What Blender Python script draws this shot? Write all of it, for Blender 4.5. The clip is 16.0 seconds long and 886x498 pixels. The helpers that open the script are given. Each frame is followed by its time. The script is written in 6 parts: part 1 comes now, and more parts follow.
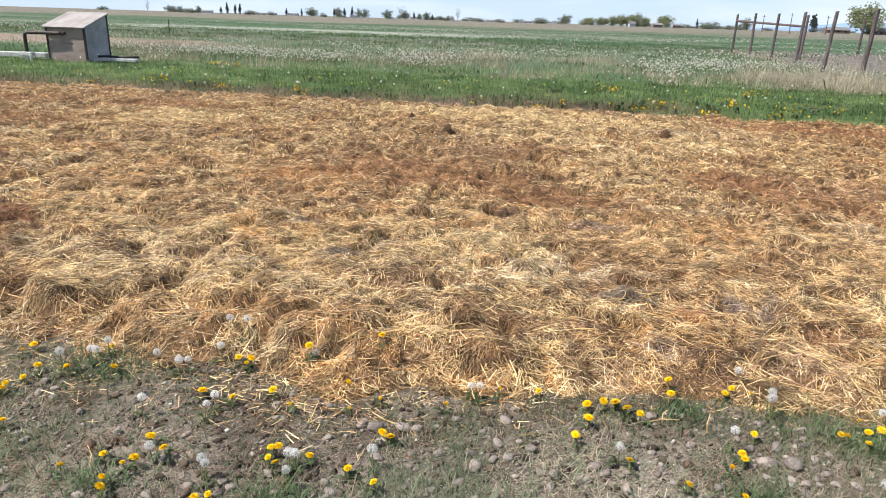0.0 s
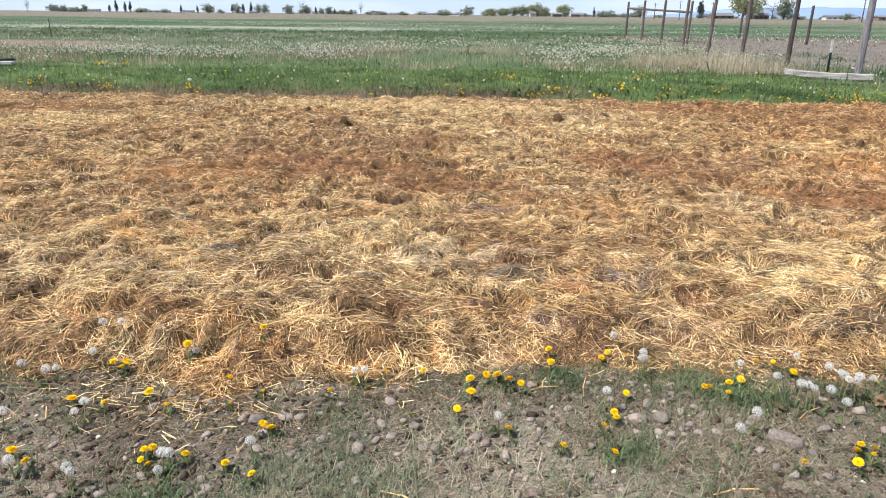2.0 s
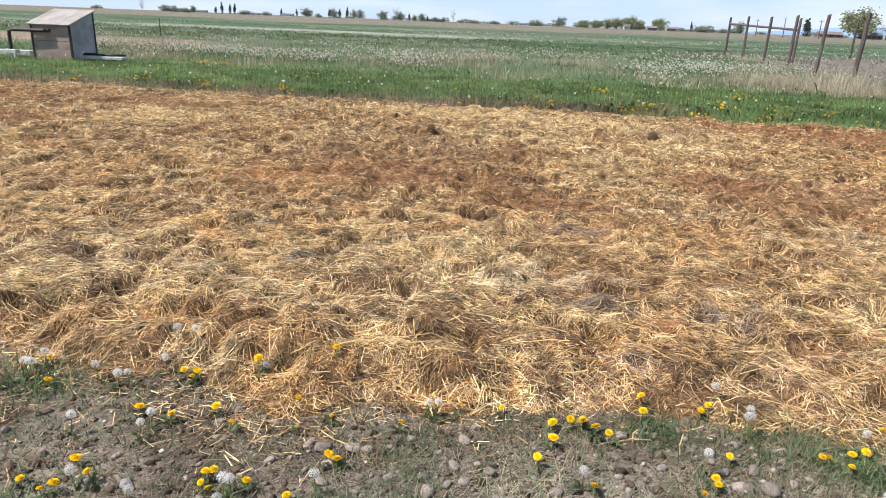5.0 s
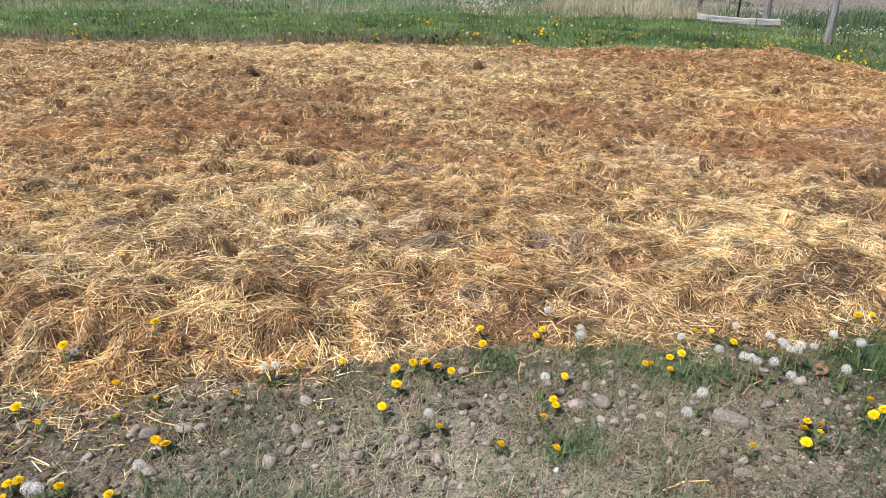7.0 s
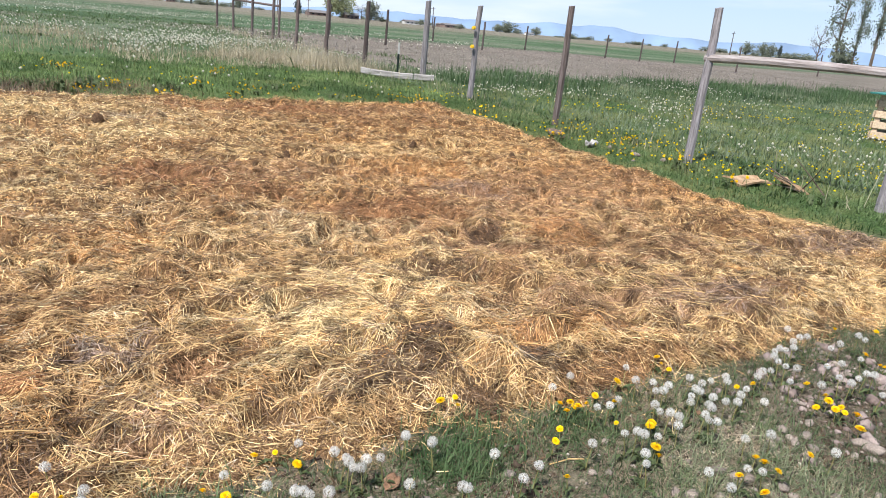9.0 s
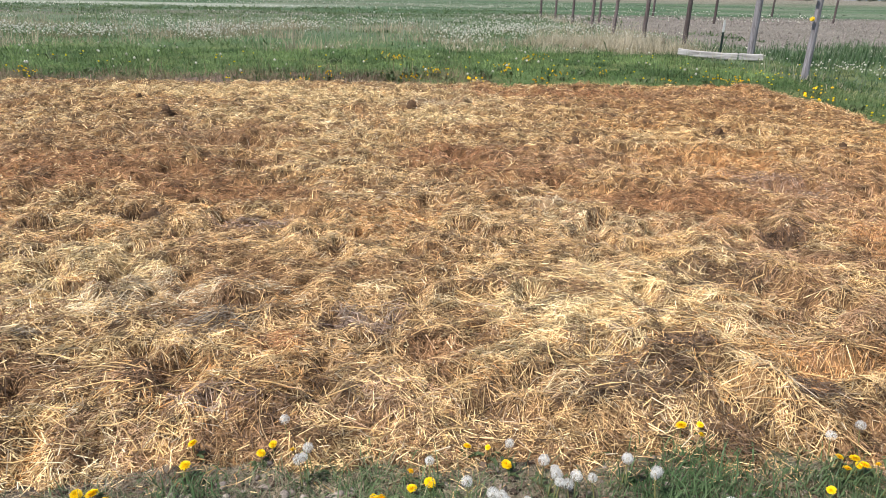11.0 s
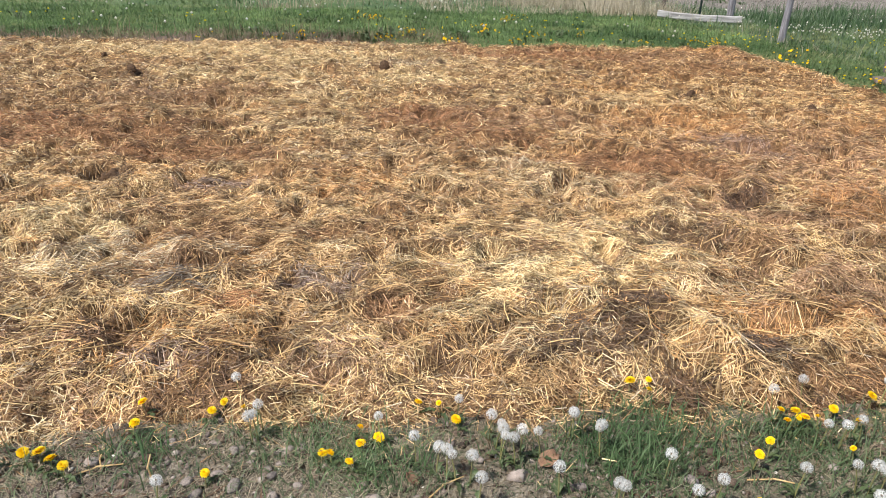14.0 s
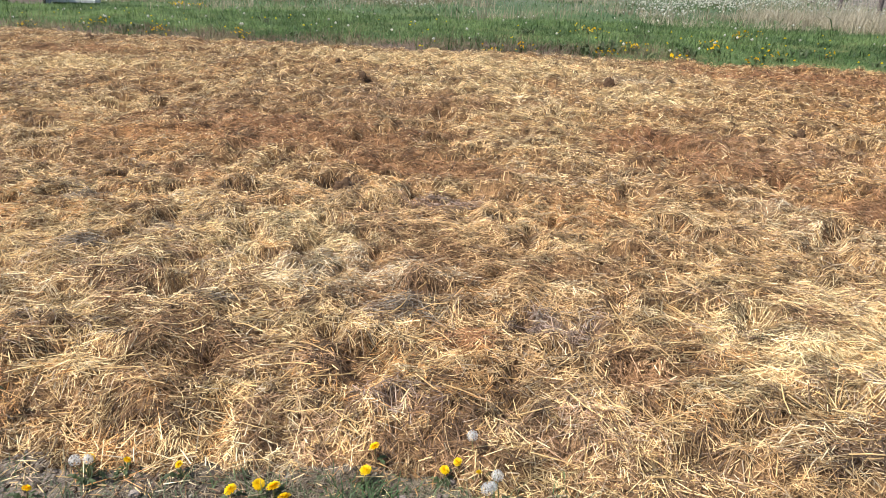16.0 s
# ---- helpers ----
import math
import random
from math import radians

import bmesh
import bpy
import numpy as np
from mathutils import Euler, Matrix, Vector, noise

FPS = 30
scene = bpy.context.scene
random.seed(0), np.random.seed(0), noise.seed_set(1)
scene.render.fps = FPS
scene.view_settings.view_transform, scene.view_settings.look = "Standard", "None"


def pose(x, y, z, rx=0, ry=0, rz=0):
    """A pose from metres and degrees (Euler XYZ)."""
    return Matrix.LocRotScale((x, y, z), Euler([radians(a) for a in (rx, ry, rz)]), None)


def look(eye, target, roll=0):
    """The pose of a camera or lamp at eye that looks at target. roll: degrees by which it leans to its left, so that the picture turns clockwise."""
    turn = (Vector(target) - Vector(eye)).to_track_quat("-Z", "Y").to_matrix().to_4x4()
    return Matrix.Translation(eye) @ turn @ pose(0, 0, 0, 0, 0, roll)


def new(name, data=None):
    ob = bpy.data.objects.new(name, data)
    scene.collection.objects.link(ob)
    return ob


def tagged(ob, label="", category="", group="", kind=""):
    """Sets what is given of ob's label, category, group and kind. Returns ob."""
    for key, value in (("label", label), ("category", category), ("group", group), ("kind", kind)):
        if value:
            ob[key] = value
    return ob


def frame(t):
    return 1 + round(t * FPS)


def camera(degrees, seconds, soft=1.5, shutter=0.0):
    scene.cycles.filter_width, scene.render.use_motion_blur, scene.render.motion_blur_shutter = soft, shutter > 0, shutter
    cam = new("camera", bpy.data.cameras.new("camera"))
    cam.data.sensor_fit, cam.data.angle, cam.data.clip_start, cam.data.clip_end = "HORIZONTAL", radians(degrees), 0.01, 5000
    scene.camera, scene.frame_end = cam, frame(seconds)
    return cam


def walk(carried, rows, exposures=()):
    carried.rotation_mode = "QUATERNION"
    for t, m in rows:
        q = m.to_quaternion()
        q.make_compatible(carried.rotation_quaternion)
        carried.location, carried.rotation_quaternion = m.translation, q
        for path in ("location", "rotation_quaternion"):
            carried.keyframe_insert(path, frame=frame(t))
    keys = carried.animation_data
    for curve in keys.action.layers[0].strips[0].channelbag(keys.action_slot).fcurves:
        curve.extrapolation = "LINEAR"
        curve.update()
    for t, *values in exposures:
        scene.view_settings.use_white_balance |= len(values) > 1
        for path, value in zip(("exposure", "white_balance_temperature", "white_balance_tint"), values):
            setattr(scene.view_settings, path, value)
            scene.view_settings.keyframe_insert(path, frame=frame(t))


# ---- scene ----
cam = camera(65.9, 16.0, soft=0.95)
PATH = [
    (0, (0.704, 0.334, 1.311), (0.467, 2.215, 0.675), 1.8),
    (0.5, (0.719, 0.342, 1.309), (0.518, 2.221, 0.653), 1.7),
    (1, (0.785, 0.346, 1.3), (0.718, 2.249, 0.688), 1.6),
    (1.5, (0.821, 0.346, 1.295), (0.858, 2.249, 0.681), 1.5),
    (2, (0.854, 0.323, 1.28), (0.857, 2.215, 0.631), 0.6),
    (2.5, (0.865, 0.329, 1.282), (0.936, 2.213, 0.612), 1.3),
    (3, (0.88, 0.329, 1.279), (0.983, 2.225, 0.651), 1.0),
    (3.5, (0.822, 0.383, 1.271), (0.722, 2.231, 0.514), -1.0),
    (4, (0.791, 0.504, 1.323), (0.647, 2.416, 0.754), 1.7),
    (4.2, (0.778, 0.5, 1.286), (0.59, 2.405, 0.707), 2.8),
    (6.3, (0.869, 0.569, 1.279), (0.625, 2.41, 0.538), 1.3),
    (6.5, (0.863, 0.583, 1.279), (0.773, 2.432, 0.52), 1.3),
    (7, (0.871, 0.609, 1.275), (1.099, 2.434, 0.488), 1.3),
    (7.5, (1.04, 0.692, 1.281), (1.379, 2.516, 0.535), 0.2),
    (8, (1.263, 0.736, 1.271), (1.608, 2.548, 0.498), 0.7),
    (8.5, (1.429, 0.79, 1.29), (2.122, 2.523, 0.573), 1.4),
    (8.6, (1.447, 0.803, 1.283), (2.244, 2.503, 0.593), 2.7),
    (8.7, (1.474, 0.831, 1.284), (2.346, 2.502, 0.615), 3.3),
    (9, (1.557, 0.939, 1.296), (2.579, 2.543, 0.678), 5.3),
    (9.5, (1.585, 1.03, 1.277), (2.347, 2.759, 0.622), 3.7),
    (9.7, (1.599, 1.049, 1.283), (2.161, 2.853, 0.627), 2.7),
    (11.8, (1.91, 0.993, 1.27), (2.077, 2.844, 0.533), 1.0),
    (12, (1.917, 0.995, 1.264), (2.185, 2.825, 0.504), 1.4),
    (12.5, (1.933, 1.0, 1.263), (2.307, 2.802, 0.482), 1.6),
    (13, (1.939, 0.995, 1.265), (2.371, 2.785, 0.484), 1.8),
    (13.5, (1.936, 0.994, 1.264), (2.328, 2.789, 0.473), 1.5),
    (14, (1.903, 0.999, 1.26), (2.142, 2.817, 0.463), 1.6),
    (14.5, (1.878, 1.005, 1.257), (1.937, 2.84, 0.465), 1.6),
    (15, (1.842, 1.019, 1.238), (1.632, 2.812, 0.377), 0.8),
    (15.4, (1.796, 1.125, 1.258), (1.569, 2.914, 0.395), 1.9),
    (15.5, (1.784, 1.172, 1.28), (1.532, 2.97, 0.442), 2.2),
    (16, (1.669, 1.277, 1.267), (1.385, 3.094, 0.481), 1.4),
]
walk(cam, [(t, look(eye, target, roll)) for t, eye, target, roll in PATH],
     [(0, 0.49), (4, 0.46), (6.5, 0.40), (9, 0.46), (12, 0.40), (16, 0.43)])

# ---- world and sun ----
world = bpy.data.worlds.new("sky")
scene.world = world
world.use_nodes = True
wn, wl = world.node_tree.nodes, world.node_tree.links
wn.clear()
SUN_EL, SUN_AZ = radians(55), radians(246)  # azimuth clockwise from +y
sky = wn.new("ShaderNodeTexSky")
sky.sky_type = "NISHITA"
sky.sun_disc = False
sky.sun_elevation, sky.sun_rotation = SUN_EL, SUN_AZ
sky.dust_density, sky.altitude, sky.air_density, sky.ozone_density = 0.4, 1400, 1.0, 4.0
wcoord = wn.new("ShaderNodeTexCoord")
wmap = wn.new("ShaderNodeMapping")
wmap.inputs["Scale"].default_value = (1.6, 1.6, 9.0)
cloud = wn.new("ShaderNodeTexNoise")
cloud.inputs["Scale"].default_value, cloud.inputs["Detail"].default_value = 2.2, 5
cramp = wn.new("ShaderNodeMapRange")
cramp.inputs["From Min"].default_value, cramp.inputs["From Max"].default_value = 0.48, 0.68
cmix = wn.new("ShaderNodeMixRGB")
cmix.inputs["Color2"].default_value = (8.0, 9.0, 10.6, 1)
haze = wn.new("ShaderNodeMixRGB")
wsep = wn.new("ShaderNodeSeparateXYZ")
hramp = wn.new("ShaderNodeMapRange")
for slot, value in (("From Min", 0.02), ("From Max", 0.5), ("To Min", 0.8), ("To Max", 0.0)):
    hramp.inputs[slot].default_value = value
haze.inputs["Color2"].default_value = (6.2, 7.9, 10.6, 1)
bg = wn.new("ShaderNodeBackground")
bg.inputs["Strength"].default_value = 0.08
wout = wn.new("ShaderNodeOutputWorld")
wl.new(wcoord.outputs["Generated"], wmap.inputs["Vector"])
wl.new(wcoord.outputs["Generated"], wsep.inputs["Vector"])
wl.new(wsep.outputs["Z"], hramp.inputs["Value"])
wl.new(hramp.outputs["Result"], haze.inputs["Fac"])
wl.new(wmap.outputs["Vector"], cloud.inputs["Vector"])
wl.new(cloud.outputs["Fac"], cramp.inputs["Value"])
wl.new(cramp.outputs["Result"], cmix.inputs["Fac"])
wl.new(sky.outputs["Color"], haze.inputs["Color1"])
wl.new(haze.outputs["Color"], cmix.inputs["Color1"])
wl.new(cmix.outputs["Color"], bg.inputs["Color"])
wl.new(bg.outputs["Background"], wout.inputs["Surface"])

sun_data = bpy.data.lights.new("sun", "SUN")
sun_data.energy, sun_data.angle, sun_data.color = 5.0, radians(1.5), (1.0, 0.955, 0.885)
sun = new("sun", sun_data)
sun_dir = Vector((math.sin(SUN_AZ) * math.cos(SUN_EL), math.cos(SUN_AZ) * math.cos(SUN_EL), math.sin(SUN_EL)))
sun.matrix_world = look(sun_dir * 60, (0, 0, 0))


# ---- numeric helpers ----
rng = np.random.RandomState(7)
TABLES = [np.random.RandomState(100 + k).rand(256, 256) for k in range(12)]


def vnoise(x, y, k):
    """Smooth value noise, 0 to 1, cells of one metre."""
    xi, yi = np.floor(x).astype(int), np.floor(y).astype(int)
    fx, fy = x - xi, y - yi
    fx, fy = fx * fx * (3 - 2 * fx), fy * fy * (3 - 2 * fy)
    a = TABLES[k % 12]
    x0, x1, y0, y1 = xi & 255, (xi + 1) & 255, yi & 255, (yi + 1) & 255
    return (a[x0, y0] * (1 - fx) + a[x1, y0] * fx) * (1 - fy) + (a[x0, y1] * (1 - fx) + a[x1, y1] * fx) * fy


def fbm(x, y, freq, k, octaves=3):
    total, amp, norm = 0, 1.0, 0
    for o in range(octaves):
        total = total + amp * vnoise(x * freq + 17.3 * o, y * freq - 9.1 * o, k + o)
        norm, amp, freq = norm + amp, amp * 0.5, freq * 2.1
    return total / norm


def ease(lo, hi, v):
    t = np.clip((v - lo) / (hi - lo), 0, 1)
    return t * t * (3 - 2 * t)


def lerp(a, b, f):
    return np.asarray(a) * (1 - f[:, None]) + np.asarray(b) * f[:, None]


def mesh_of(name, verts, faces, material, colors=None, smooth=False):
    """A mesh from arrays: verts (n, 3), faces (m, 3 or 4), colours a vertex (n, 3)."""
    me = bpy.data.meshes.new(name)
    n, m, k = len(verts), len(faces), faces.shape[1]
    me.vertices.add(n)
    me.vertices.foreach_set("co", np.ascontiguousarray(verts, dtype=np.float32).ravel())
    me.loops.add(m * k)
    me.loops.foreach_set("vertex_index", np.ascontiguousarray(faces, dtype=np.int32).ravel())
    me.polygons.add(m)
    me.polygons.foreach_set("loop_start", np.arange(0, m * k, k, dtype=np.int32))
    if smooth:
        me.polygons.foreach_set("use_smooth", np.ones(m, dtype=bool))
    me.update(calc_edges=True)
    if colors is not None:
        at = me.color_attributes.new("tint", "FLOAT_COLOR", "POINT")
        at.data.foreach_set("color", np.concatenate([colors, np.ones((n, 1))], 1).astype(np.float32).ravel())
    me.materials.append(material)
    return me


def part(name, bm, material, parent, label="", smooth=False):
    """One mesh object under a thing or a part."""
    me = bpy.data.meshes.new(name)
    bm.normal_update()
    bm.to_mesh(me)
    bm.free()
    if smooth:
        for p in me.polygons:
            p.use_smooth = True
    me.materials.append(material)
    ob = new(name, me)
    ob.parent = parent
    return tagged(ob, label)


def empty(name, x=0, y=0, z=0, rz=0):
    ob = new(name)
    ob.matrix_world = pose(x, y, z, 0, 0, rz)
    ob.empty_display_size = 0.1
    return ob


def add_box(bm, size, m, bevel=0.0):
    made = bmesh.ops.create_cube(bm, size=1, matrix=m @ Matrix.Diagonal((*size, 1)))
    if bevel:
        edges = list({e for v in made["verts"] for e in v.link_edges})
        bmesh.ops.bevel(bm, geom=edges, offset=bevel, segments=1, affect="EDGES")


def add_tube(bm, points, radii, sides=8, cap=True):
    """A round bar along points."""
    rings = []
    pts = [Vector(p) for p in points]
    for i, p in enumerate(pts):
        d = (pts[min(i + 1, len(pts) - 1)] - pts[max(i - 1, 0)]).normalized()
        u = d.cross(Vector((1, 0, 0)) if abs(d.x) < 0.8 else Vector((0, 0, 1))).normalized()
        w = d.cross(u)
        r = radii[i] if hasattr(radii, "__len__") else radii
        rings.append([bm.verts.new(p + u * (r * math.cos(a)) + w * (r * math.sin(a)))
                      for a in (2 * math.pi * s / sides for s in range(sides))])
    for a, b in zip(rings, rings[1:]):
        for s in range(sides):
            bm.faces.new((a[s], a[(s + 1) % sides], b[(s + 1) % sides], b[s]))
    if cap:
        bm.faces.new(rings[0][::-1])
        bm.faces.new(rings[-1])


# ---- materials ----
def material(name):
    mat = bpy.data.materials.new(name)
    mat.use_nodes = True
    nt = mat.node_tree
    return mat, nt.nodes, nt.links, nt.nodes["Principled BSDF"]


def noise_node(nodes, links, scale, detail=4, coord=None, stretch=None):
    tex = nodes.new("ShaderNodeTexNoise")
    tex.inputs["Scale"].default_value, tex.inputs["Detail"].default_value = scale, detail
    if coord is not None:
        if stretch:
            mp = nodes.new("ShaderNodeMapping")
            mp.inputs["Scale"].default_value = stretch
            links.new(coord, mp.inputs["Vector"])
            coord = mp.outputs["Vector"]
        links.new(coord, tex.inputs["Vector"])
    return tex


def mix_rgb(nodes, links, kind, fac, a, b):
    mix = nodes.new("ShaderNodeMixRGB")
    mix.blend_type = kind
    for slot, value in (("Fac", fac), ("Color1", a), ("Color2", b)):
        if hasattr(value, "is_linked"):
            links.new(value, mix.inputs[slot])
        else:
            mix.inputs[slot].default_value = value if slot == "Fac" else (*value, 1)
    return mix.outputs["Color"]


def ramp_node(nodes, links, value, stops):
    r = nodes.new("ShaderNodeValToRGB")
    r.color_ramp.elements[0].position, r.color_ramp.elements[0].color = stops[0][0], (*stops[0][1], 1)
    r.color_ramp.elements[1].position, r.color_ramp.elements[1].color = stops[-1][0], (*stops[-1][1], 1)
    for p, c in stops[1:-1]:
        r.color_ramp.elements.new(p).color = (*c, 1)
    links.new(value, r.inputs["Fac"])
    return r.outputs["Color"]


def bump(nodes, links, bsdf, height, strength, distance):
    b = nodes.new("ShaderNodeBump")
    b.inputs["Strength"].default_value, b.inputs["Distance"].default_value = strength, distance
    links.new(height, b.inputs["Height"])
    links.new(b.outputs["Normal"], bsdf.inputs["Normal"])


def tinted(name, roughness, grain, amount, translucent=0.0, bump_by=0.0, spec=0.3):
    """Colour from the mesh's own tint, with grain; thin leaves let light through."""
    mat, nodes, links, bsdf = material(name)
    at = nodes.new("ShaderNodeAttribute")
    at.attribute_name = "tint"
    co = nodes.new("ShaderNodeNewGeometry").outputs["Position"]
    tex = noise_node(nodes, links, grain, 5, co)
    fine = noise_node(nodes, links, grain * 6.5, 3, co)
    g = ramp_node(nodes, links, tex.outputs["Fac"], [(0.25, (1 - amount,) * 3), (0.75, (1 + amount,) * 3)])
    h = ramp_node(nodes, links, fine.outputs["Fac"], [(0.3, (1 - amount * 0.8,) * 3), (0.7, (1 + amount * 0.8,) * 3)])
    col = mix_rgb(nodes, links, "MULTIPLY", 1.0, mix_rgb(nodes, links, "MULTIPLY", 1.0, at.outputs["Color"], g), h)
    links.new(col, bsdf.inputs["Base Color"])
    bsdf.inputs["Roughness"].default_value = roughness
    bsdf.inputs["Specular IOR Level"].default_value = spec
    if bump_by:
        bump(nodes, links, bsdf, tex.outputs["Fac"], 0.6, bump_by)
    if translucent:
        tr = nodes.new("ShaderNodeBsdfTranslucent")
        links.new(col, tr.inputs["Color"])
        mx = nodes.new("ShaderNodeMixShader")
        mx.inputs["Fac"].default_value = translucent
        links.new(bsdf.outputs["BSDF"], mx.inputs[1])
        links.new(tr.outputs["BSDF"], mx.inputs[2])
        links.new(mx.outputs["Shader"], nodes["Material Output"].inputs["Surface"])
    return mat


def plain(name, stops, scale, roughness=0.7, bump_by=0.0, stretch=None, spec=0.3, metal=0.0, fine=0.0, vary=0.25, thin=0.0):
    """A grained surface: coarse ramp of colours, fine grain on top, and a shade of its own for each object."""
    mat, nodes, links, bsdf = material(name)
    co = nodes.new("ShaderNodeTexCoord").outputs["Object"]
    info = nodes.new("ShaderNodeObjectInfo")
    tex = noise_node(nodes, links, scale, 6, co, stretch)
    col = ramp_node(nodes, links, tex.outputs["Fac"], stops)
    small = noise_node(nodes, links, fine or scale * 7, 4, co, stretch)
    g = ramp_node(nodes, links, small.outputs["Fac"], [(0.3, (0.75,) * 3), (0.7, (1.2,) * 3)])
    col = mix_rgb(nodes, links, "MULTIPLY", 0.8, col, g)
    own = ramp_node(nodes, links, info.outputs["Random"], [(0.0, (1 - vary,) * 3), (1.0, (1 + vary,) * 3)])
    col = mix_rgb(nodes, links, "MULTIPLY", 1.0, col, own)
    links.new(col, bsdf.inputs["Base Color"])
    bsdf.inputs["Roughness"].default_value, bsdf.inputs["Metallic"].default_value = roughness, metal
    bsdf.inputs["Specular IOR Level"].default_value = spec
    if bump_by:
        both = mix_rgb(nodes, links, "MIX", 0.5, tex.outputs["Color"], small.outputs["Color"])
        bump(nodes, links, bsdf, both, 0.7, bump_by)
    if thin:
        tr = nodes.new("ShaderNodeBsdfTranslucent")
        links.new(col, tr.inputs["Color"])
        mx = nodes.new("ShaderNodeMixShader")
        mx.inputs["Fac"].default_value = thin
        links.new(bsdf.outputs["BSDF"], mx.inputs[1])
        links.new(tr.outputs["BSDF"], mx.inputs[2])
        links.new(mx.outputs["Shader"], nodes["Material Output"].inputs["Surface"])
    return mat


M_GROUND = tinted("soil_and_turf", 0.95, 22.0, 0.6, bump_by=0.02, spec=0.1)
M_BED = tinted("matted_straw", 0.9, 30.0, 0.6, bump_by=0.02, spec=0.1)
M_STRAW = tinted("straw", 0.6, 60.0, 0.3, spec=0.25)
M_STALK = plain("straw_stalk", [(0.3, (0.50, 0.31, 0.125)), (0.7, (0.78, 0.56, 0.28))], 20, 0.5, 0.0, vary=0.3)
M_GRASS = tinted("grass", 0.55, 20.0, 0.2, translucent=0.35, spec=0.3)
M_GRAVEL = tinted("gravel", 0.85, 60.0, 0.3, spec=0.25)
M_HEADS = tinted("seed_fluff", 0.9, 40.0, 0.1, translucent=0.4, spec=0.1)
M_STONE = plain("river_stone", [(0.3, (0.17, 0.137, 0.12)), (0.55, (0.29, 0.243, 0.213)), (0.75, (0.41, 0.355, 0.315))], 14, 0.8, 0.004, fine=160, vary=0.28)
M_POST = plain("weathered_post", [(0.3, (0.05, 0.037, 0.034)), (0.5, (0.10, 0.078, 0.074)), (0.72, (0.165, 0.138, 0.138))], 5, 0.85, 0.006, stretch=(9, 9, 0.7), vary=0.3)
M_POST_GREY = plain("silvered_post", [(0.3, (0.13, 0.118, 0.124)), (0.5, (0.245, 0.228, 0.243)), (0.72, (0.36, 0.342, 0.365))], 5, 0.85, 0.006, stretch=(9, 9, 0.7), vary=0.15)
M_RAIL = plain("weathered_rail", [(0.3, (0.19, 0.162, 0.155)), (0.5, (0.34, 0.30, 0.295)), (0.72, (0.46, 0.43, 0.435))], 5, 0.85, 0.006, stretch=(9, 0.7, 9), vary=0.1)
M_BEAM = plain("grey_timber", [(0.3, (0.20, 0.185, 0.18)), (0.5, (0.36, 0.34, 0.335)), (0.72, (0.52, 0.50, 0.49))], 5, 0.85, 0.006, stretch=(0.6, 7, 7), vary=0.1)
M_PLY = plain("weathered_plywood", [(0.28, (0.22, 0.165, 0.145)), (0.5, (0.34, 0.265, 0.235)), (0.72, (0.42, 0.33, 0.285))], 2.2, 0.85, 0.003, stretch=(1, 1, 2.2), fine=40, vary=0.06)
M_PLY_SIDE = plain("grey_plywood", [(0.28, (0.23, 0.23, 0.24)), (0.5, (0.34, 0.34, 0.36)), (0.72, (0.44, 0.44, 0.46))], 2.0, 0.85, 0.003, stretch=(1, 1, 1.5), fine=35, vary=0.04)
M_ROOF = plain("bleached_plywood", [(0.28, (0.24, 0.215, 0.205)), (0.5, (0.33, 0.30, 0.285)), (0.72, (0.40, 0.37, 0.355))], 2.5, 0.8, 0.003, stretch=(2, 0.8, 1), fine=40, vary=0.05)
M_IRON = plain("old_iron_pipe", [(0.3, (0.03, 0.024, 0.024)), (0.7, (0.075, 0.055, 0.05))], 20, 0.6, 0.002, metal=0.3, vary=0.1)
M_STAKE = plain("painted_steel", [(0.3, (0.012, 0.025, 0.02)), (0.7, (0.03, 0.045, 0.036))], 20, 0.55, 0.001, metal=0.2, vary=0.1)
M_WHITE = plain("white_paint", [(0.3, (0.62, 0.62, 0.60)), (0.7, (0.78, 0.78, 0.77))], 12, 0.7, 0.001, vary=0.08)
M_CONCRETE = plain("pale_concrete", [(0.3, (0.42, 0.41, 0.40)), (0.7, (0.6, 0.59, 0.58))], 9, 0.9, 0.003, vary=0.1)
M_RUBBER = plain("black_hose", [(0.3, (0.012, 0.012, 0.014)), (0.7, (0.03, 0.03, 0.033))], 15, 0.5, 0.0, vary=0.1)
M_YELLOW_PLASTIC = plain("yellow_plastic", [(0.3, (0.72, 0.45, 0.02)), (0.7, (0.85, 0.56, 0.04))], 20, 0.45, 0.0, vary=0.05)
M_PETAL = plain("dandelion_petal", [(0.3, (0.93, 0.60, 0.004)), (0.7, (0.97, 0.72, 0.01))], 60, 0.6, 0.0, vary=0.12, thin=0.3)
M_FLUFF = plain("dandelion_clock", [(0.3, (0.74, 0.73, 0.71)), (0.7, (0.89, 0.88, 0.86))], 90, 0.9, 0.0, spec=0.1, vary=0.1, thin=0.45)
M_CORE = plain("seed_core", [(0.3, (0.20, 0.16, 0.10)), (0.7, (0.34, 0.29, 0.19))], 90, 0.9, 0.0, spec=0.1)
M_STEM = plain("dandelion_stem", [(0.3, (0.16, 0.17, 0.06)), (0.7, (0.26, 0.22, 0.10))], 30, 0.5, 0.0)
M_LEAF = plain("dandelion_leaf", [(0.3, (0.062, 0.09, 0.036)), (0.7, (0.13, 0.16, 0.075))], 40, 0.5, 0.0, vary=0.4, thin=0.3)
M_DEAD_LEAF = plain("dead_leaf", [(0.3, (0.15, 0.078, 0.045)), (0.7, (0.30, 0.185, 0.12))], 30, 0.7, 0.002)
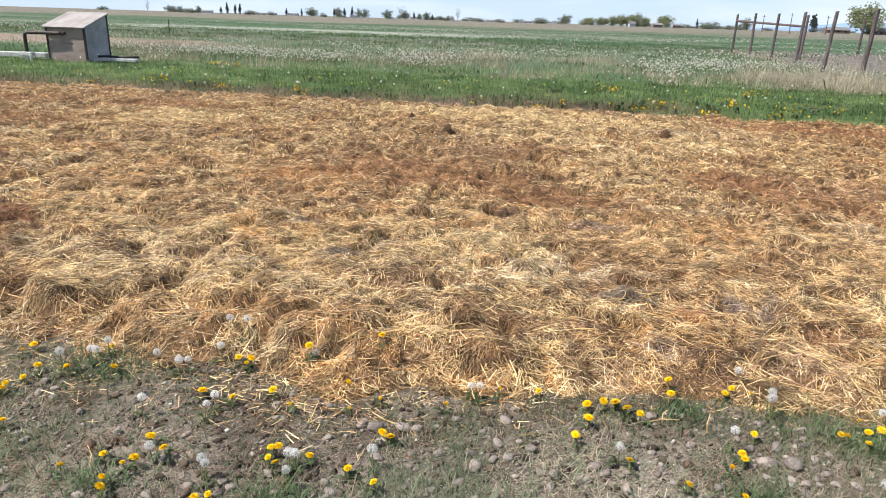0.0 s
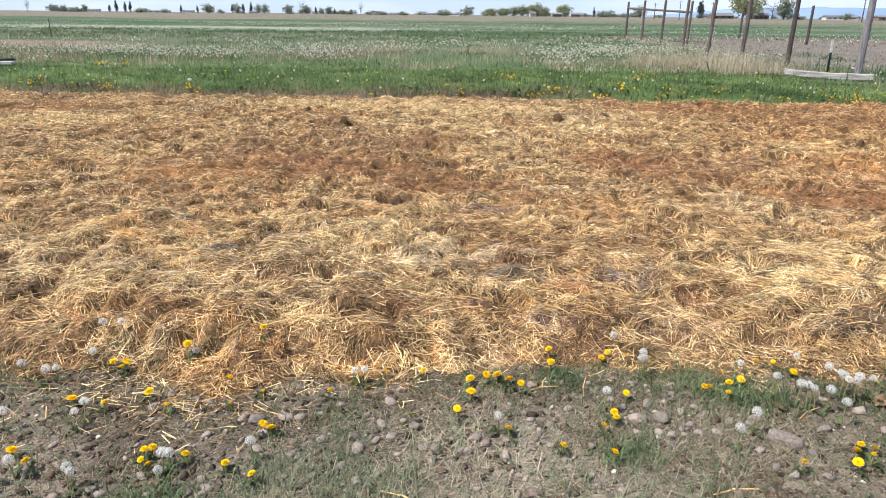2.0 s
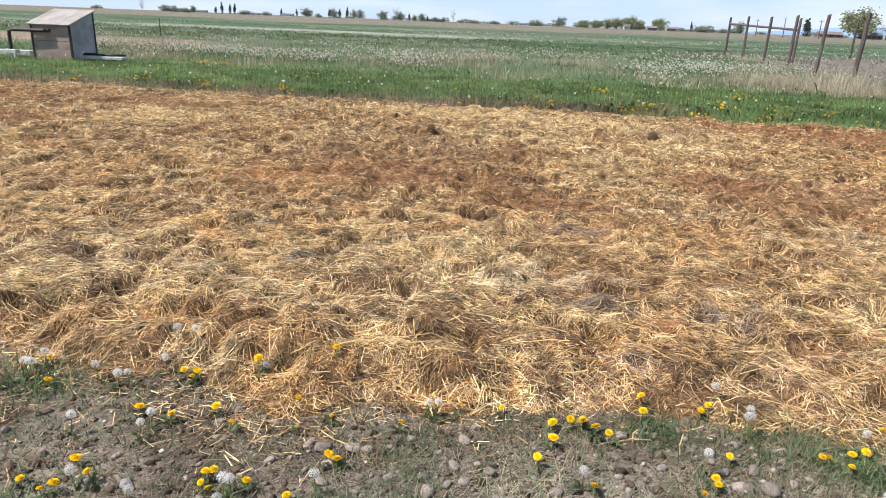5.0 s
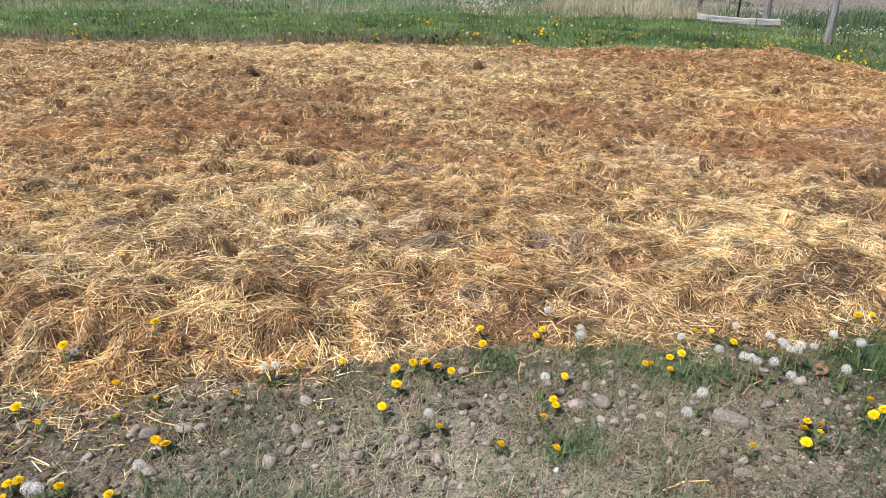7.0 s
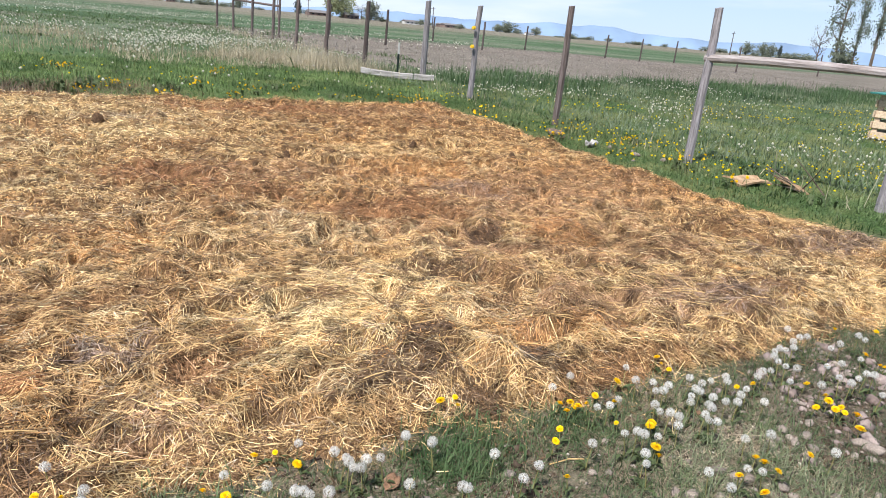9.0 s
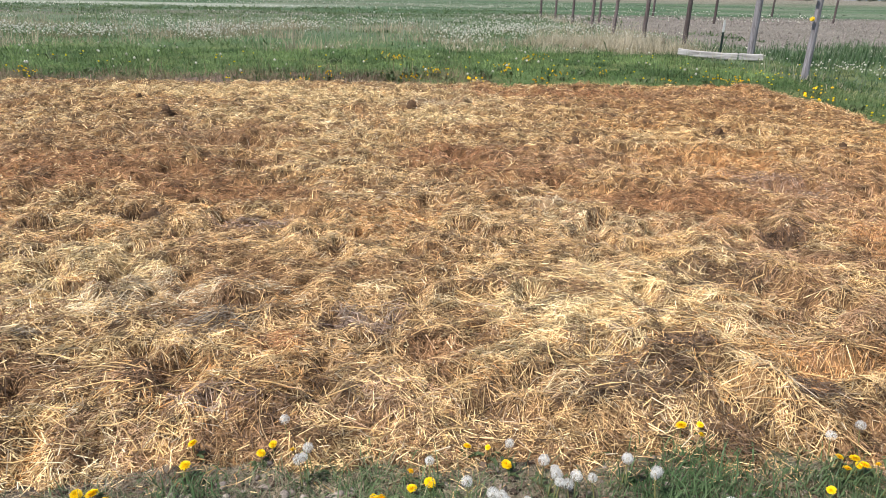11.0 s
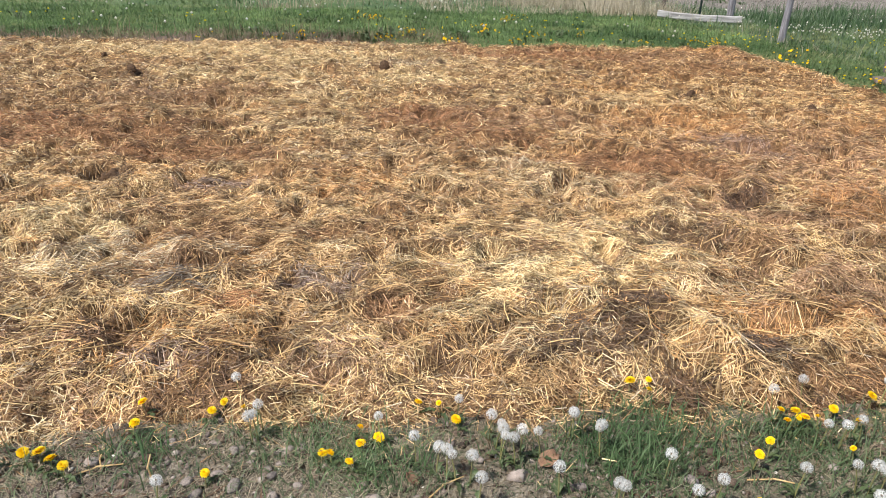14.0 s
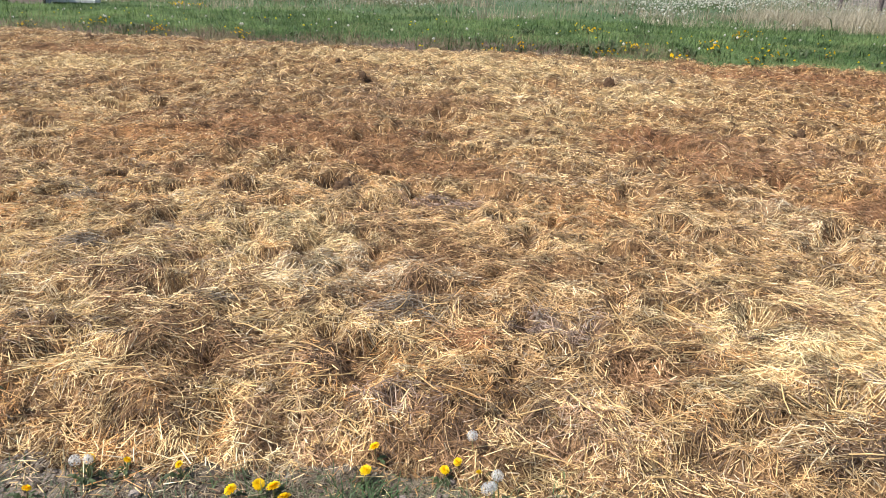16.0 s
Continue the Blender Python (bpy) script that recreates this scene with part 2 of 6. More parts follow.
M_BARK = plain("bark", [(0.3, (0.07, 0.05, 0.04)), (0.7, (0.19, 0.15, 0.12))], 6, 0.9, 0.02, stretch=(4, 4, 0.6))
M_CLOD = plain("dark_clod", [(0.3, (0.05, 0.031, 0.02)), (0.7, (0.17, 0.10, 0.055))], 9, 0.95, 0.03, fine=40)
M_CARD = plain("brown_bark_sheet", [(0.3, (0.26, 0.16, 0.09)), (0.7, (0.45, 0.32, 0.21))], 9, 0.85, 0.004)
M_PALLET = plain("new_pallet_wood", [(0.3, (0.46, 0.34, 0.24)), (0.7, (0.66, 0.53, 0.40))], 6, 0.8, 0.003, stretch=(0.8, 6, 6), vary=0.15)
M_TEAL = plain("teal_sheet", [(0.3, (0.03, 0.15, 0.14)), (0.7, (0.05, 0.22, 0.2))], 6, 0.5, 0.0, vary=0.05)
M_CROWN = tinted("foliage", 0.7, 1.0, 0.12, translucent=0.45, spec=0.1)
# blue distance haze is put into the hills' base colour
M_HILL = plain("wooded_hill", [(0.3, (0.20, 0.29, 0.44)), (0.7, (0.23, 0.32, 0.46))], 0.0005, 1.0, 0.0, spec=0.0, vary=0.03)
M_HOUSE_WHITE = plain("pale_siding", [(0.3, (0.60, 0.60, 0.60)), (0.7, (0.75, 0.75, 0.74))], 0.6, 0.8, 0.0, vary=0.15)
M_HOUSE_BROWN = plain("brown_siding", [(0.3, (0.15, 0.108, 0.096)), (0.7, (0.22, 0.165, 0.15))], 0.6, 0.8, 0.0, vary=0.25)
M_ROOFING = plain("roofing", [(0.3, (0.16, 0.15, 0.155)), (0.7, (0.24, 0.225, 0.23))], 0.8, 0.8, 0.0, vary=0.3)
M_WINDOW, _n, _l, _b = material("window_glass")
_b.inputs["Base Color"].default_value, _b.inputs["Roughness"].default_value = (0.03, 0.04, 0.05, 1), 0.08

# ---- ground ----
NEAR_X = (-14, -1.65, -1.0, -0.37, 0.07, 0.35, 0.64, 1.0, 1.25, 2.0, 2.7, 3.1, 4.5, 5.6, 7.0, 9.0)
NEAR_Y = (2.58, 2.58, 2.60, 2.58, 2.45, 2.54, 2.54, 2.61, 2.67, 2.67, 2.63, 2.56, 2.55, 2.55, 2.6, 2.6)
FAR_X = (-14, -9, -6.4, -4.9, -3.6, 0, 2.4, 3.6, 5.0, 7.0, 8.0)
FAR_Y = (11.3, 11.35, 11.5, 11.25, 11.15, 11.0, 11.05, 10.9, 10.8, 10.9, 10.9)
SIDE_Y = (2.0, 3.4, 4.3, 5.6, 7.9, 9.7, 10.7, 12)
SIDE_X = (7.0, 7.0, 6.85, 6.95, 7.25, 7.45, 7.55, 7.6)


def bed_inside(x, y):
    """How far inside the straw bed a place lies, in metres, with a ragged edge."""
    d = np.minimum(np.minimum(y - np.interp(x, NEAR_X, NEAR_Y), np.interp(x, FAR_X, FAR_Y) - y),
                   np.minimum(np.interp(y, SIDE_Y, SIDE_X) - x, x + 13))
    return d + 0.22 * (fbm(x, y, 3.0, 1) - 0.5) + 0.10 * (vnoise(x * 11, y * 11, 3) - 0.5)


# darker and lighter spots in the straw: x, y, half width, half depth, kind
SPOTS = [
    # dark at (2.90, 2.74) paints the shade of a hollow under the lip
    (3.36, 3.88, 0.30, 0.17, "dark"), (2.70, 2.93, 0.22, 0.14, "dark"), (2.90, 2.74, 0.14, 0.11, "dark"), (2.86, 3.15, 0.16, 0.10, "dark"), (2.45, 6.2, 0.5, 0.35, "red"),
    (2.85, 5.8, 0.5, 0.45, "red"), (2.6, 6.5, 0.45, 0.25, "red"), (0.85, 5.38, 0.42, 0.24, "red"),
    (0.54, 4.85, 0.17, 0.18, "dark"), (1.19, 3.45, 0.16, 0.13, "grey"), (0.95, 3.1, 0.16, 0.12, "brown"), (1.05, 2.82, 0.2, 0.1, "brown"), (0.48, 7.2, 0.6, 0.4, "brown"),
    (4.4, 4.8, 1.2, 0.6, "brown"), (3.96, 4.14, 0.35, 0.25, "brown"), (3.85, 3.25, 0.6, 0.3, "brown"),
]
SPOTS += [
    (4.4, 3.1, 0.6, 0.3, "brown"), (3.2, 10.0, 0.6, 0.5, "red"), (5.3, 9.8, 1.9, 0.6, "brown"),
    (1.14, 4.66, 0.14, 0.08, "stain"), (0.0, 3.45, 0.22, 0.12, "brown"), (-5.4, 7.7, 0.8, 0.5, "red"),
    (-2.7, 3.9, 0.5, 0.5, "red"), (-0.28, 6.0, 1.1, 0.6, "red"), (-4.6, 9.6, 1.0, 0.4, "red"),
]
SPOTS += [
    (-0.75, 4.36, 0.14, 0.10, "grey"), (3.3, 6.2, 0.8, 0.4, "brown"), (0.5, 3.42, 0.1, 0.07, "grey"),
    (2.75, 3.62, 0.55, 0.42, "pale"), (2.5, 8.2, 0.6, 0.4, "pale"), (1.6, 9.6, 1.8, 0.7, "pale"), (-0.5, 10.3, 2.2, 0.6, "pale"), (-3.6, 8.6, 1.4, 0.5, "pale"), (0.9, 8.3, 0.9, 0.5, "pale"),
    (3.27, 2.86, 0.12, 0.10, "grey"), (4.7, 3.9, 0.9, 0.5, "brown"), (5.5, 5.4, 1.1, 0.7, "brown"), (3.7, 5.0, 0.4, 0.3, "red"), (1.75, 2.9, 0.3, 0.12, "brown"), (1.98, 3.2, 0.09, 0.08, "brown"),
]
SPOTS = [(1.5 + (sx - 1.5) * 0.985, 0.8 + (sy - 0.8) * 0.985, rx, ry, kind) for sx, sy, rx, ry, kind in SPOTS]
SPOTS += [
    (-0.5, 4.92, 0.2, 0.12, "brown"), (1.16, 4.66, 0.25, 0.12, "mauve"), (0.17, 3.76, 0.16, 0.1, "brown"), (-0.29, 8.12, 0.16, 0.12, "dark"), (0.76, 7.45, 0.3, 0.2, "stain"),
    (4.30, 8.1, 0.12, 0.14, "dark"), (4.96, 7.03, 0.12, 0.1, "dark"), (3.5, 6.66, 0.12, 0.12, "dark"), (4.4, 6.0, 0.18, 0.1, "stain"), (4.5, 5.28, 0.3, 0.3, "mauve"),
    (0.72, 5.35, 0.6, 0.22, "stain"), (2.91, 4.87, 0.22, 0.12, "ash"), (4.05, 4.28, 0.18, 0.14, "dark"), (2.62, 3.6, 0.16, 0.09, "stain"),
    (1.75, 3.45, 0.12, 0.09, "grey"), (1.62, 3.39, 0.08, 0.07, "dark"), (1.29, 2.92, 0.22, 0.12, "mauve"), (1.45, 3.25, 0.12, 0.09, "red"), (2.92, 3.1, 0.12, 0.09, "dark"),
]
SPOTS += [
    (4.75, 2.98, 0.45, 0.22, "mauve"), (3.25, 2.87, 0.13, 0.1, "dark"), (1.98, 3.23, 0.13, 0.1, "stain"), (1.77, 3.42, 0.14, 0.1, "mauve"), (1.67, 3.86, 0.14, 0.1, "stain"),
    (4.48, 4.12, 0.3, 0.3, "rust"), (5.9, 3.9, 0.4, 0.3, "stain"), (3.68, 2.98, 0.4, 0.14, "rust"), (3.54, 2.66, 0.4, 0.1, "stain"),
    (2.85, 5.0, 0.2, 0.12, "ash"), (2.45, 8.86, 0.5, 0.25, "ash"), (6.7, 10.2, 0.6, 0.4, "rust"), (6.4, 3.4, 0.7, 0.3, "mauve"), (5.7, 6.34, 0.15, 0.12, "dark"), (4.34, 5.95, 0.12, 0.08, "dark"),
    (-6.5, 9.2, 0.9, 0.4, "red"), (-3.6, 6.2, 0.5, 0.3, "rust"), (-2.75, 4.0, 0.4, 0.3, "red"), (-2.1, 9.4, 0.3, 0.15, "ash"), (0.67, 6.88, 0.45, 0.3, "stain"),
]
SPOTS += [
    (0.3, 5.75, 0.6, 0.35, "stain"), (-0.3, 4.75, 0.25, 0.1, "rust"), (-0.29, 3.73, 0.12, 0.08, "grey"), (-1.05, 5.61, 0.5, 0.25, "rust"), (-0.47, 3.04, 0.12, 0.08, "stain"),
    (-0.99, 3.28, 0.12, 0.07, "dark"), (1.15, 5.2, 0.35, 0.14, "stain"), (1.92, 4.67, 0.5, 0.3, "rust"), (3.43, 4.99, 0.8, 0.4, "stain"), (4.6, 6.2, 0.6, 0.4, "rust"),
    (-0.55, 2.92, 0.4, 0.16, "rust"), (-1.2, 2.75, 0.2, 0.08, "stain"), (0.6, 4.0, 0.4, 0.3, "pale"), (0.9, 3.7, 0.35, 0.2, "ash"), (4.3, 9.7, 1.0, 0.5, "red"), (5.6, 8.6, 0.9, 0.5, "stain"),
]
# hollows and heaps in the straw: x, y, radius, rise
LUMPS = [
    (3.36, 3.86, 0.12, -0.05), (0.54, 4.80, 0.11, -0.06), (2.95, 2.74, 0.08, -0.05), (1.97, 3.2, 0.08, -0.04),
    (2.75, 3.5, 0.35, 0.02), (2.7, 2.9, 0.2, 0.025), (1.45, 2.95, 0.25, 0.02), (0.4, 2.75, 0.3, 0.02), (3.95, 4.2, 0.1, -0.05),
    (-0.4, 2.85, 0.3, 0.03), (3.1, 2.85, 0.12, 0.04), (0.8, 5.3, 0.25, -0.03),
]


def ragged(x, y):
    """How far the rim of a spot wanders in and out."""
    return 0.4 * (fbm(x, y, 2.6, 5) - 0.5) + 1.7 * (fbm(x, y, 9.0, 1) - 0.5)


def rise(x, y):
    """Height of the bare ground."""
    far = ease(14, 40, np.hypot(x, y))
    return 0.012 * (fbm(x, y, 1.3, 2) - 0.5) + far * 0.25 * (fbm(x, y, 0.06, 4) - 0.5)


def bed_top(x, y):
    """Height of the straw."""
    m = ease(-0.02, 0.26, bed_inside(x, y))
    h = 0.045 + 0.05 * fbm(x, y, 1.5, 6) + 0.055 * (fbm(x, y, 4.3, 8) - 0.4) + (0.034 + 0.010 * ease(3.6, 5.5, y)) * (vnoise(x * 11, y * 11, 2) - 0.45) + 0.012 * (vnoise(x * 23, y * 23, 5) - 0.5)
    h = h + 0.03 * ease(0.62, 0.8, vnoise(x * 4.3, y * 4.3, 9)) - 0.07 * ease(0.70, 0.86, vnoise(x * 6.1, y * 6.1, 7)) - 0.06 * ease(0.74, 0.9, vnoise(x * 9.3, y * 9.3, 4))
    for lx, ly, r, dz in LUMPS:
        lx, ly = 1.5 + (lx - 1.5) * 0.985, 0.8 + (ly - 0.8) * 0.985
        h = h + dz * np.exp(-((x - lx) ** 2 + (y - ly) ** 2) / (r * r))
    return rise(x, y) + m * np.maximum(h, 0.01)


def bare_patch(x, y):
    """Bare pinkish soil beside the well house."""
    w = 3 * (fbm(x, y, 0.7, 3) - 0.5)
    return ease(24.5, 26.5, y + w) * ease(34, 31, y + w) * ease(-10.5, -15, x + 2 * w)


def ground_colour(x, y):
    n1, n2, n3 = fbm(x, y, 0.7, 3), fbm(x, y, 3.5, 7), fbm(x * 0.25, y, 0.16, 9)
    soil = lerp((0.098, 0.078, 0.063), (0.215, 0.18, 0.152), ease(0.3, 0.7, n2))
    soil = lerp(soil, (0.155, 0.148, 0.098), 0.45 * ease(0.45, 0.7, n1))
    turf = lerp((0.055, 0.095, 0.032), (0.135, 0.15, 0.06), ease(0.3, 0.7, n2))
    dry = lerp((0.15, 0.128, 0.112), (0.205, 0.178, 0.158), ease(0.3, 0.7, n2))
    # field greens hold extra blue that stands for distance haze
    field = lerp((0.062, 0.108, 0.056), (0.13, 0.154, 0.105), ease(0.38, 0.66, n3))
    n4 = fbm(x * 0.45, y, 0.45, 6)
    field = field * (0.76 + 0.5 * n4)[:, None]
    ditch = ease(34, 38, y + 8 * (n1 - 0.5)) * ease(52, 46, y + 8 * (n1 - 0.5))
    field = lerp(field, (0.125, 0.112, 0.088), ditch * ease(0.35, 0.6, n4) * 0.9)
    # brown ground far off, with some haze mixed into its colour
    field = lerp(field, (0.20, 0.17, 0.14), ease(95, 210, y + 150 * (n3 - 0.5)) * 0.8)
    c = soil
    c = lerp(c, turf, np.maximum(ease(3.0, 4.0, y), ease(7.2, 7.6, x)))
    dirt = ease(2.3, 1.3, y - np.interp(x, FAR_X, FAR_Y) + 1.6 * (n1 - 0.5)) * ease(10.4, 10.7, y) * ease(3.2, 1.2, x)
    c = lerp(c, (0.135, 0.098, 0.078), dirt)
    c = lerp(c, field, ease(15, 24, y + 5 * (n1 - 0.5)))
    pen = ease(9.5, 11.5, x + 3 * (n1 - 0.5)) * ease(18.5, 21, y + 0.12 * x + 3 * (n1 - 0.5)) * ease(52, 44, y + 4 * n1)
    c = lerp(c, dry, pen * 0.9)
    c = lerp(c, (0.27, 0.205, 0.165), bare_patch(x, y) * 0.9)
    pale = ease(58, 62, y + 5 * n1) * ease(76, 71, y + 5 * n1) * ease(4, -10, x + 14 * (n1 - 0.5)) * ease(-44, -34, x)
    c = lerp(c, (0.30, 0.31, 0.26), pale * 0.8)
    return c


def build_ground():
    """One sheet to the horizon: fine rings near the bed, wide ones far off."""
    rings, spokes = 250, 300
    r = np.concatenate([[0.02], 0.25 * (4600 / 0.25) ** np.linspace(0, 1, rings)])
    a = np.linspace(0, 2 * np.pi, spokes, endpoint=False)
    x = (2.0 + r[:, None] * np.sin(a)).ravel()
    y = (3.0 + r[:, None] * np.cos(a)).ravel()
    v = np.stack([x, y, rise(x, y)], 1)
    i, j = np.meshgrid(np.arange(rings), np.arange(spokes), indexing="ij")
    k = (j + 1) % spokes
    f = np.stack([i * spokes + j, (i + 1) * spokes + j, (i + 1) * spokes + k, i * spokes + k], -1).reshape(-1, 4)
    f = f[:, ::-1]
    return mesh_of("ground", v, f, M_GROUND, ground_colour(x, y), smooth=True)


ground = tagged(new("ground", build_ground()), "flat farmland, stony soil near the straw, weedy grass beyond", "ground", kind="structure")


# ---- straw bed ----
STRAW_KINDS = {"red": ((0.17, 0.072, 0.034), (0.45, 0.225, 0.11), 0.7), "brown": ((0.21, 0.12, 0.07), (0.50, 0.32, 0.195), 0.6),
               "dark": ((0.026, 0.016, 0.013), (0.18, 0.118, 0.085), 0.82), "grey": ((0.075, 0.062, 0.052), (0.36, 0.31, 0.255), 0.8),
               "pale": ((0.56, 0.41, 0.19), (0.94, 0.77, 0.47), 0.66), "stain": ((0.14, 0.07, 0.034), (0.42, 0.235, 0.115), 0.68),
               "mauve": ((0.15, 0.10, 0.086), (0.46, 0.35, 0.29), 0.65), "rust": ((0.34, 0.155, 0.055), (0.66, 0.38, 0.165), 0.5),
               "ash": ((0.36, 0.29, 0.195), (0.76, 0.66, 0.48), 0.55)}


def straw_colour(x, y, r1, r2, rot_or_shade, single=True):
    """Colour of the straw at a place; r1, r2 are a stalk's own chances, the fifth value its rot, in the mat painted gap
    shade too.
    Single stalks take on a stain or leave it, the matted straw below takes on its share."""
    turn = [0]

    def stained(c, lo, hi, share):
        turn[0] += 1
        luck = np.mod(r2 * (91.7 + 13.3 * turn[0]) + 0.37 * turn[0], 1.0)
        f = 0.9 * (luck < share) if single else share * 0.45
        return lerp(c, lerp(lo, hi, r1), f)

    old = ease(0.42, 0.62, fbm(x, y, 0.55, 10) * 0.45 + fbm(x, y, 2.2, 11) * 0.33 + fbm(x, y, 6.5, 2) * 0.22)
    old = np.clip(old + 0.10 * ease(1.5, 6, x) + 0.10 * ease(-3, -5, x) - 0.08 * ease(5, 9, y) * ease(2.5, 0.5, x) + 0.08 * ease(3.7, 2.8, y), 0, 1)
    fresh = lerp((0.56, 0.365, 0.145), (0.96, 0.76, 0.425), r1)
    brown = lerp((0.38, 0.215, 0.09), (0.81, 0.56, 0.285), r1)
    c = lerp(fresh, brown, np.clip(old * 0.75 + 0.6 * (r2 - 0.5), 0, 1))
    c = stained(c, (0.28, 0.215, 0.145), (0.66, 0.58, 0.44), 0.12 + 0 * x)
    rusty = ease(0.54, 0.66, fbm(x * 1.2, y, 2.3, 10)) * ease(0.35, 0.55, fbm(x, y, 7.0, 1))
    c = stained(c, (0.42, 0.19, 0.06), (0.76, 0.43, 0.16), 0.5 * rusty)
    bleached = ease(0.56, 0.68, fbm(x, y, 3.1, 3)) * ease(0.62, 0.45, fbm(x, y, 0.9, 8))
    c = stained(c, (0.60, 0.46, 0.25), (0.94, 0.80, 0.53), 0.5 * bleached)
    ashen = ease(0.55, 0.68, fbm(x, y, 1.7, 9)) * ease(0.4, 0.6, fbm(x, y, 6.0, 3))
    c = stained(c, (0.20, 0.145, 0.115), (0.52, 0.42, 0.33), 0.3 * ashen)
    stain = ease(0.54, 0.63, fbm(x, y, 3.6, 6)) * ease(0.36, 0.54, fbm(x, y, 0.9, 8))
    c = stained(c, (0.15, 0.075, 0.036), (0.44, 0.25, 0.12), 0.55 * stain)
    c = lerp(c, lerp((0.13, 0.072, 0.036), (0.36, 0.22, 0.115), r1), np.clip(rot_or_shade, 0, 1))
    rim = ragged(x, y)
    for k, (sx, sy, rx, ry, kind) in enumerate(SPOTS):
        lo, hi, much = STRAW_KINDS[kind]
        near = np.nonzero((np.abs(x - sx) < rx * 2.3) & (np.abs(y - sy) < ry * 2.3))[0]
        share = much * ease(1.25, 0.45, np.hypot((x[near] - sx) / rx, (y[near] - sy) / ry) + rim[near])
        luck = np.mod(r2[near] * (191.7 + 17.3 * k) + 0.37 * k, 1.0)
        c[near] = lerp(c[near], lerp(lo, hi, r1[near]), 0.9 * (luck < share) if single else share * 0.45)
    c = c * lerp((1.0, 1.0, 1.0), (1.0, 0.94, 0.88), ease(2.6, 4.6, x + 2.5 * (fbm(x, y, 0.8, 2) - 0.5)) * ease(3.0, 4.5, y))
    flecks = np.maximum(ease(0.62, 0.72, fbm(x, y, 5.5, 4)), ease(0.66, 0.8, vnoise(x * 4.3, y * 4.3, 9)) * ease(0.4, 0.6, vnoise(x * 0.9, y * 0.9, 3)))
    c = stained(c, (0.08, 0.043, 0.024), (0.30, 0.165, 0.08), 0.5 * flecks)
    grit = np.maximum(ease(0.60, 0.70, fbm(x, y, 13.0, 2, 2)), ease(0.70, 0.82, vnoise(x * 17 + 5, y * 21, 11))) * (0.35 + 0.65 * ease(0.35, 0.6, fbm(x, y, 1.1, 5)))
    c = stained(c, (0.055, 0.034, 0.024), (0.22, 0.13, 0.076), 0.62 * grit)
    wisps = 0.55 * vnoise(x * 31, y * 37, 3) + 0.45 * vnoise(x * 13 + 9, y * 19, 8)
    return c * (0.50 + 0.84 * ease(0.22, 0.70, wisps))[:, None]


def build_bed():
    xs = np.concatenate([np.arange(-13, -3, 0.10), np.arange(-3, 7.9, 0.035)])
    ys = np.concatenate([np.arange(2.0, 5.5, 0.035), np.arange(5.5, 12.2, 0.07)])
    x, y = [g.ravel() for g in np.meshgrid(xs, ys, indexing="ij")]
    inside = bed_inside(x, y)
    v = np.stack([x, y, bed_top(x, y) - ease(0.0, -0.08, inside) * 0.05], 1)
    n, m = len(xs), len(ys)
    i, j = np.meshgrid(np.arange(n - 1), np.arange(m - 1), indexing="ij")
    f = np.stack([i * m + j, (i + 1) * m + j, (i + 1) * m + j + 1, i * m + j + 1], -1).reshape(-1, 4)
    keep = (inside[f] > -0.12).any(1)
    f = f[keep]
    used = np.unique(f)
    back = np.zeros(len(v), int)
    back[used] = np.arange(len(used))
    # old mat, coloured darker still to paint shade in the gaps between stalks
    half = np.full(len(used), 0.5)
    c = straw_colour(x[used], y[used], half * 0.24, half, half * 1.8, False)
    return mesh_of("straw_bed", v[used], back[f], M_BED, c, smooth=True)


bed = tagged(new("straw_bed", build_bed()), "garden bed under a lumpy layer of straw mulch", "straw bed", kind="structure")


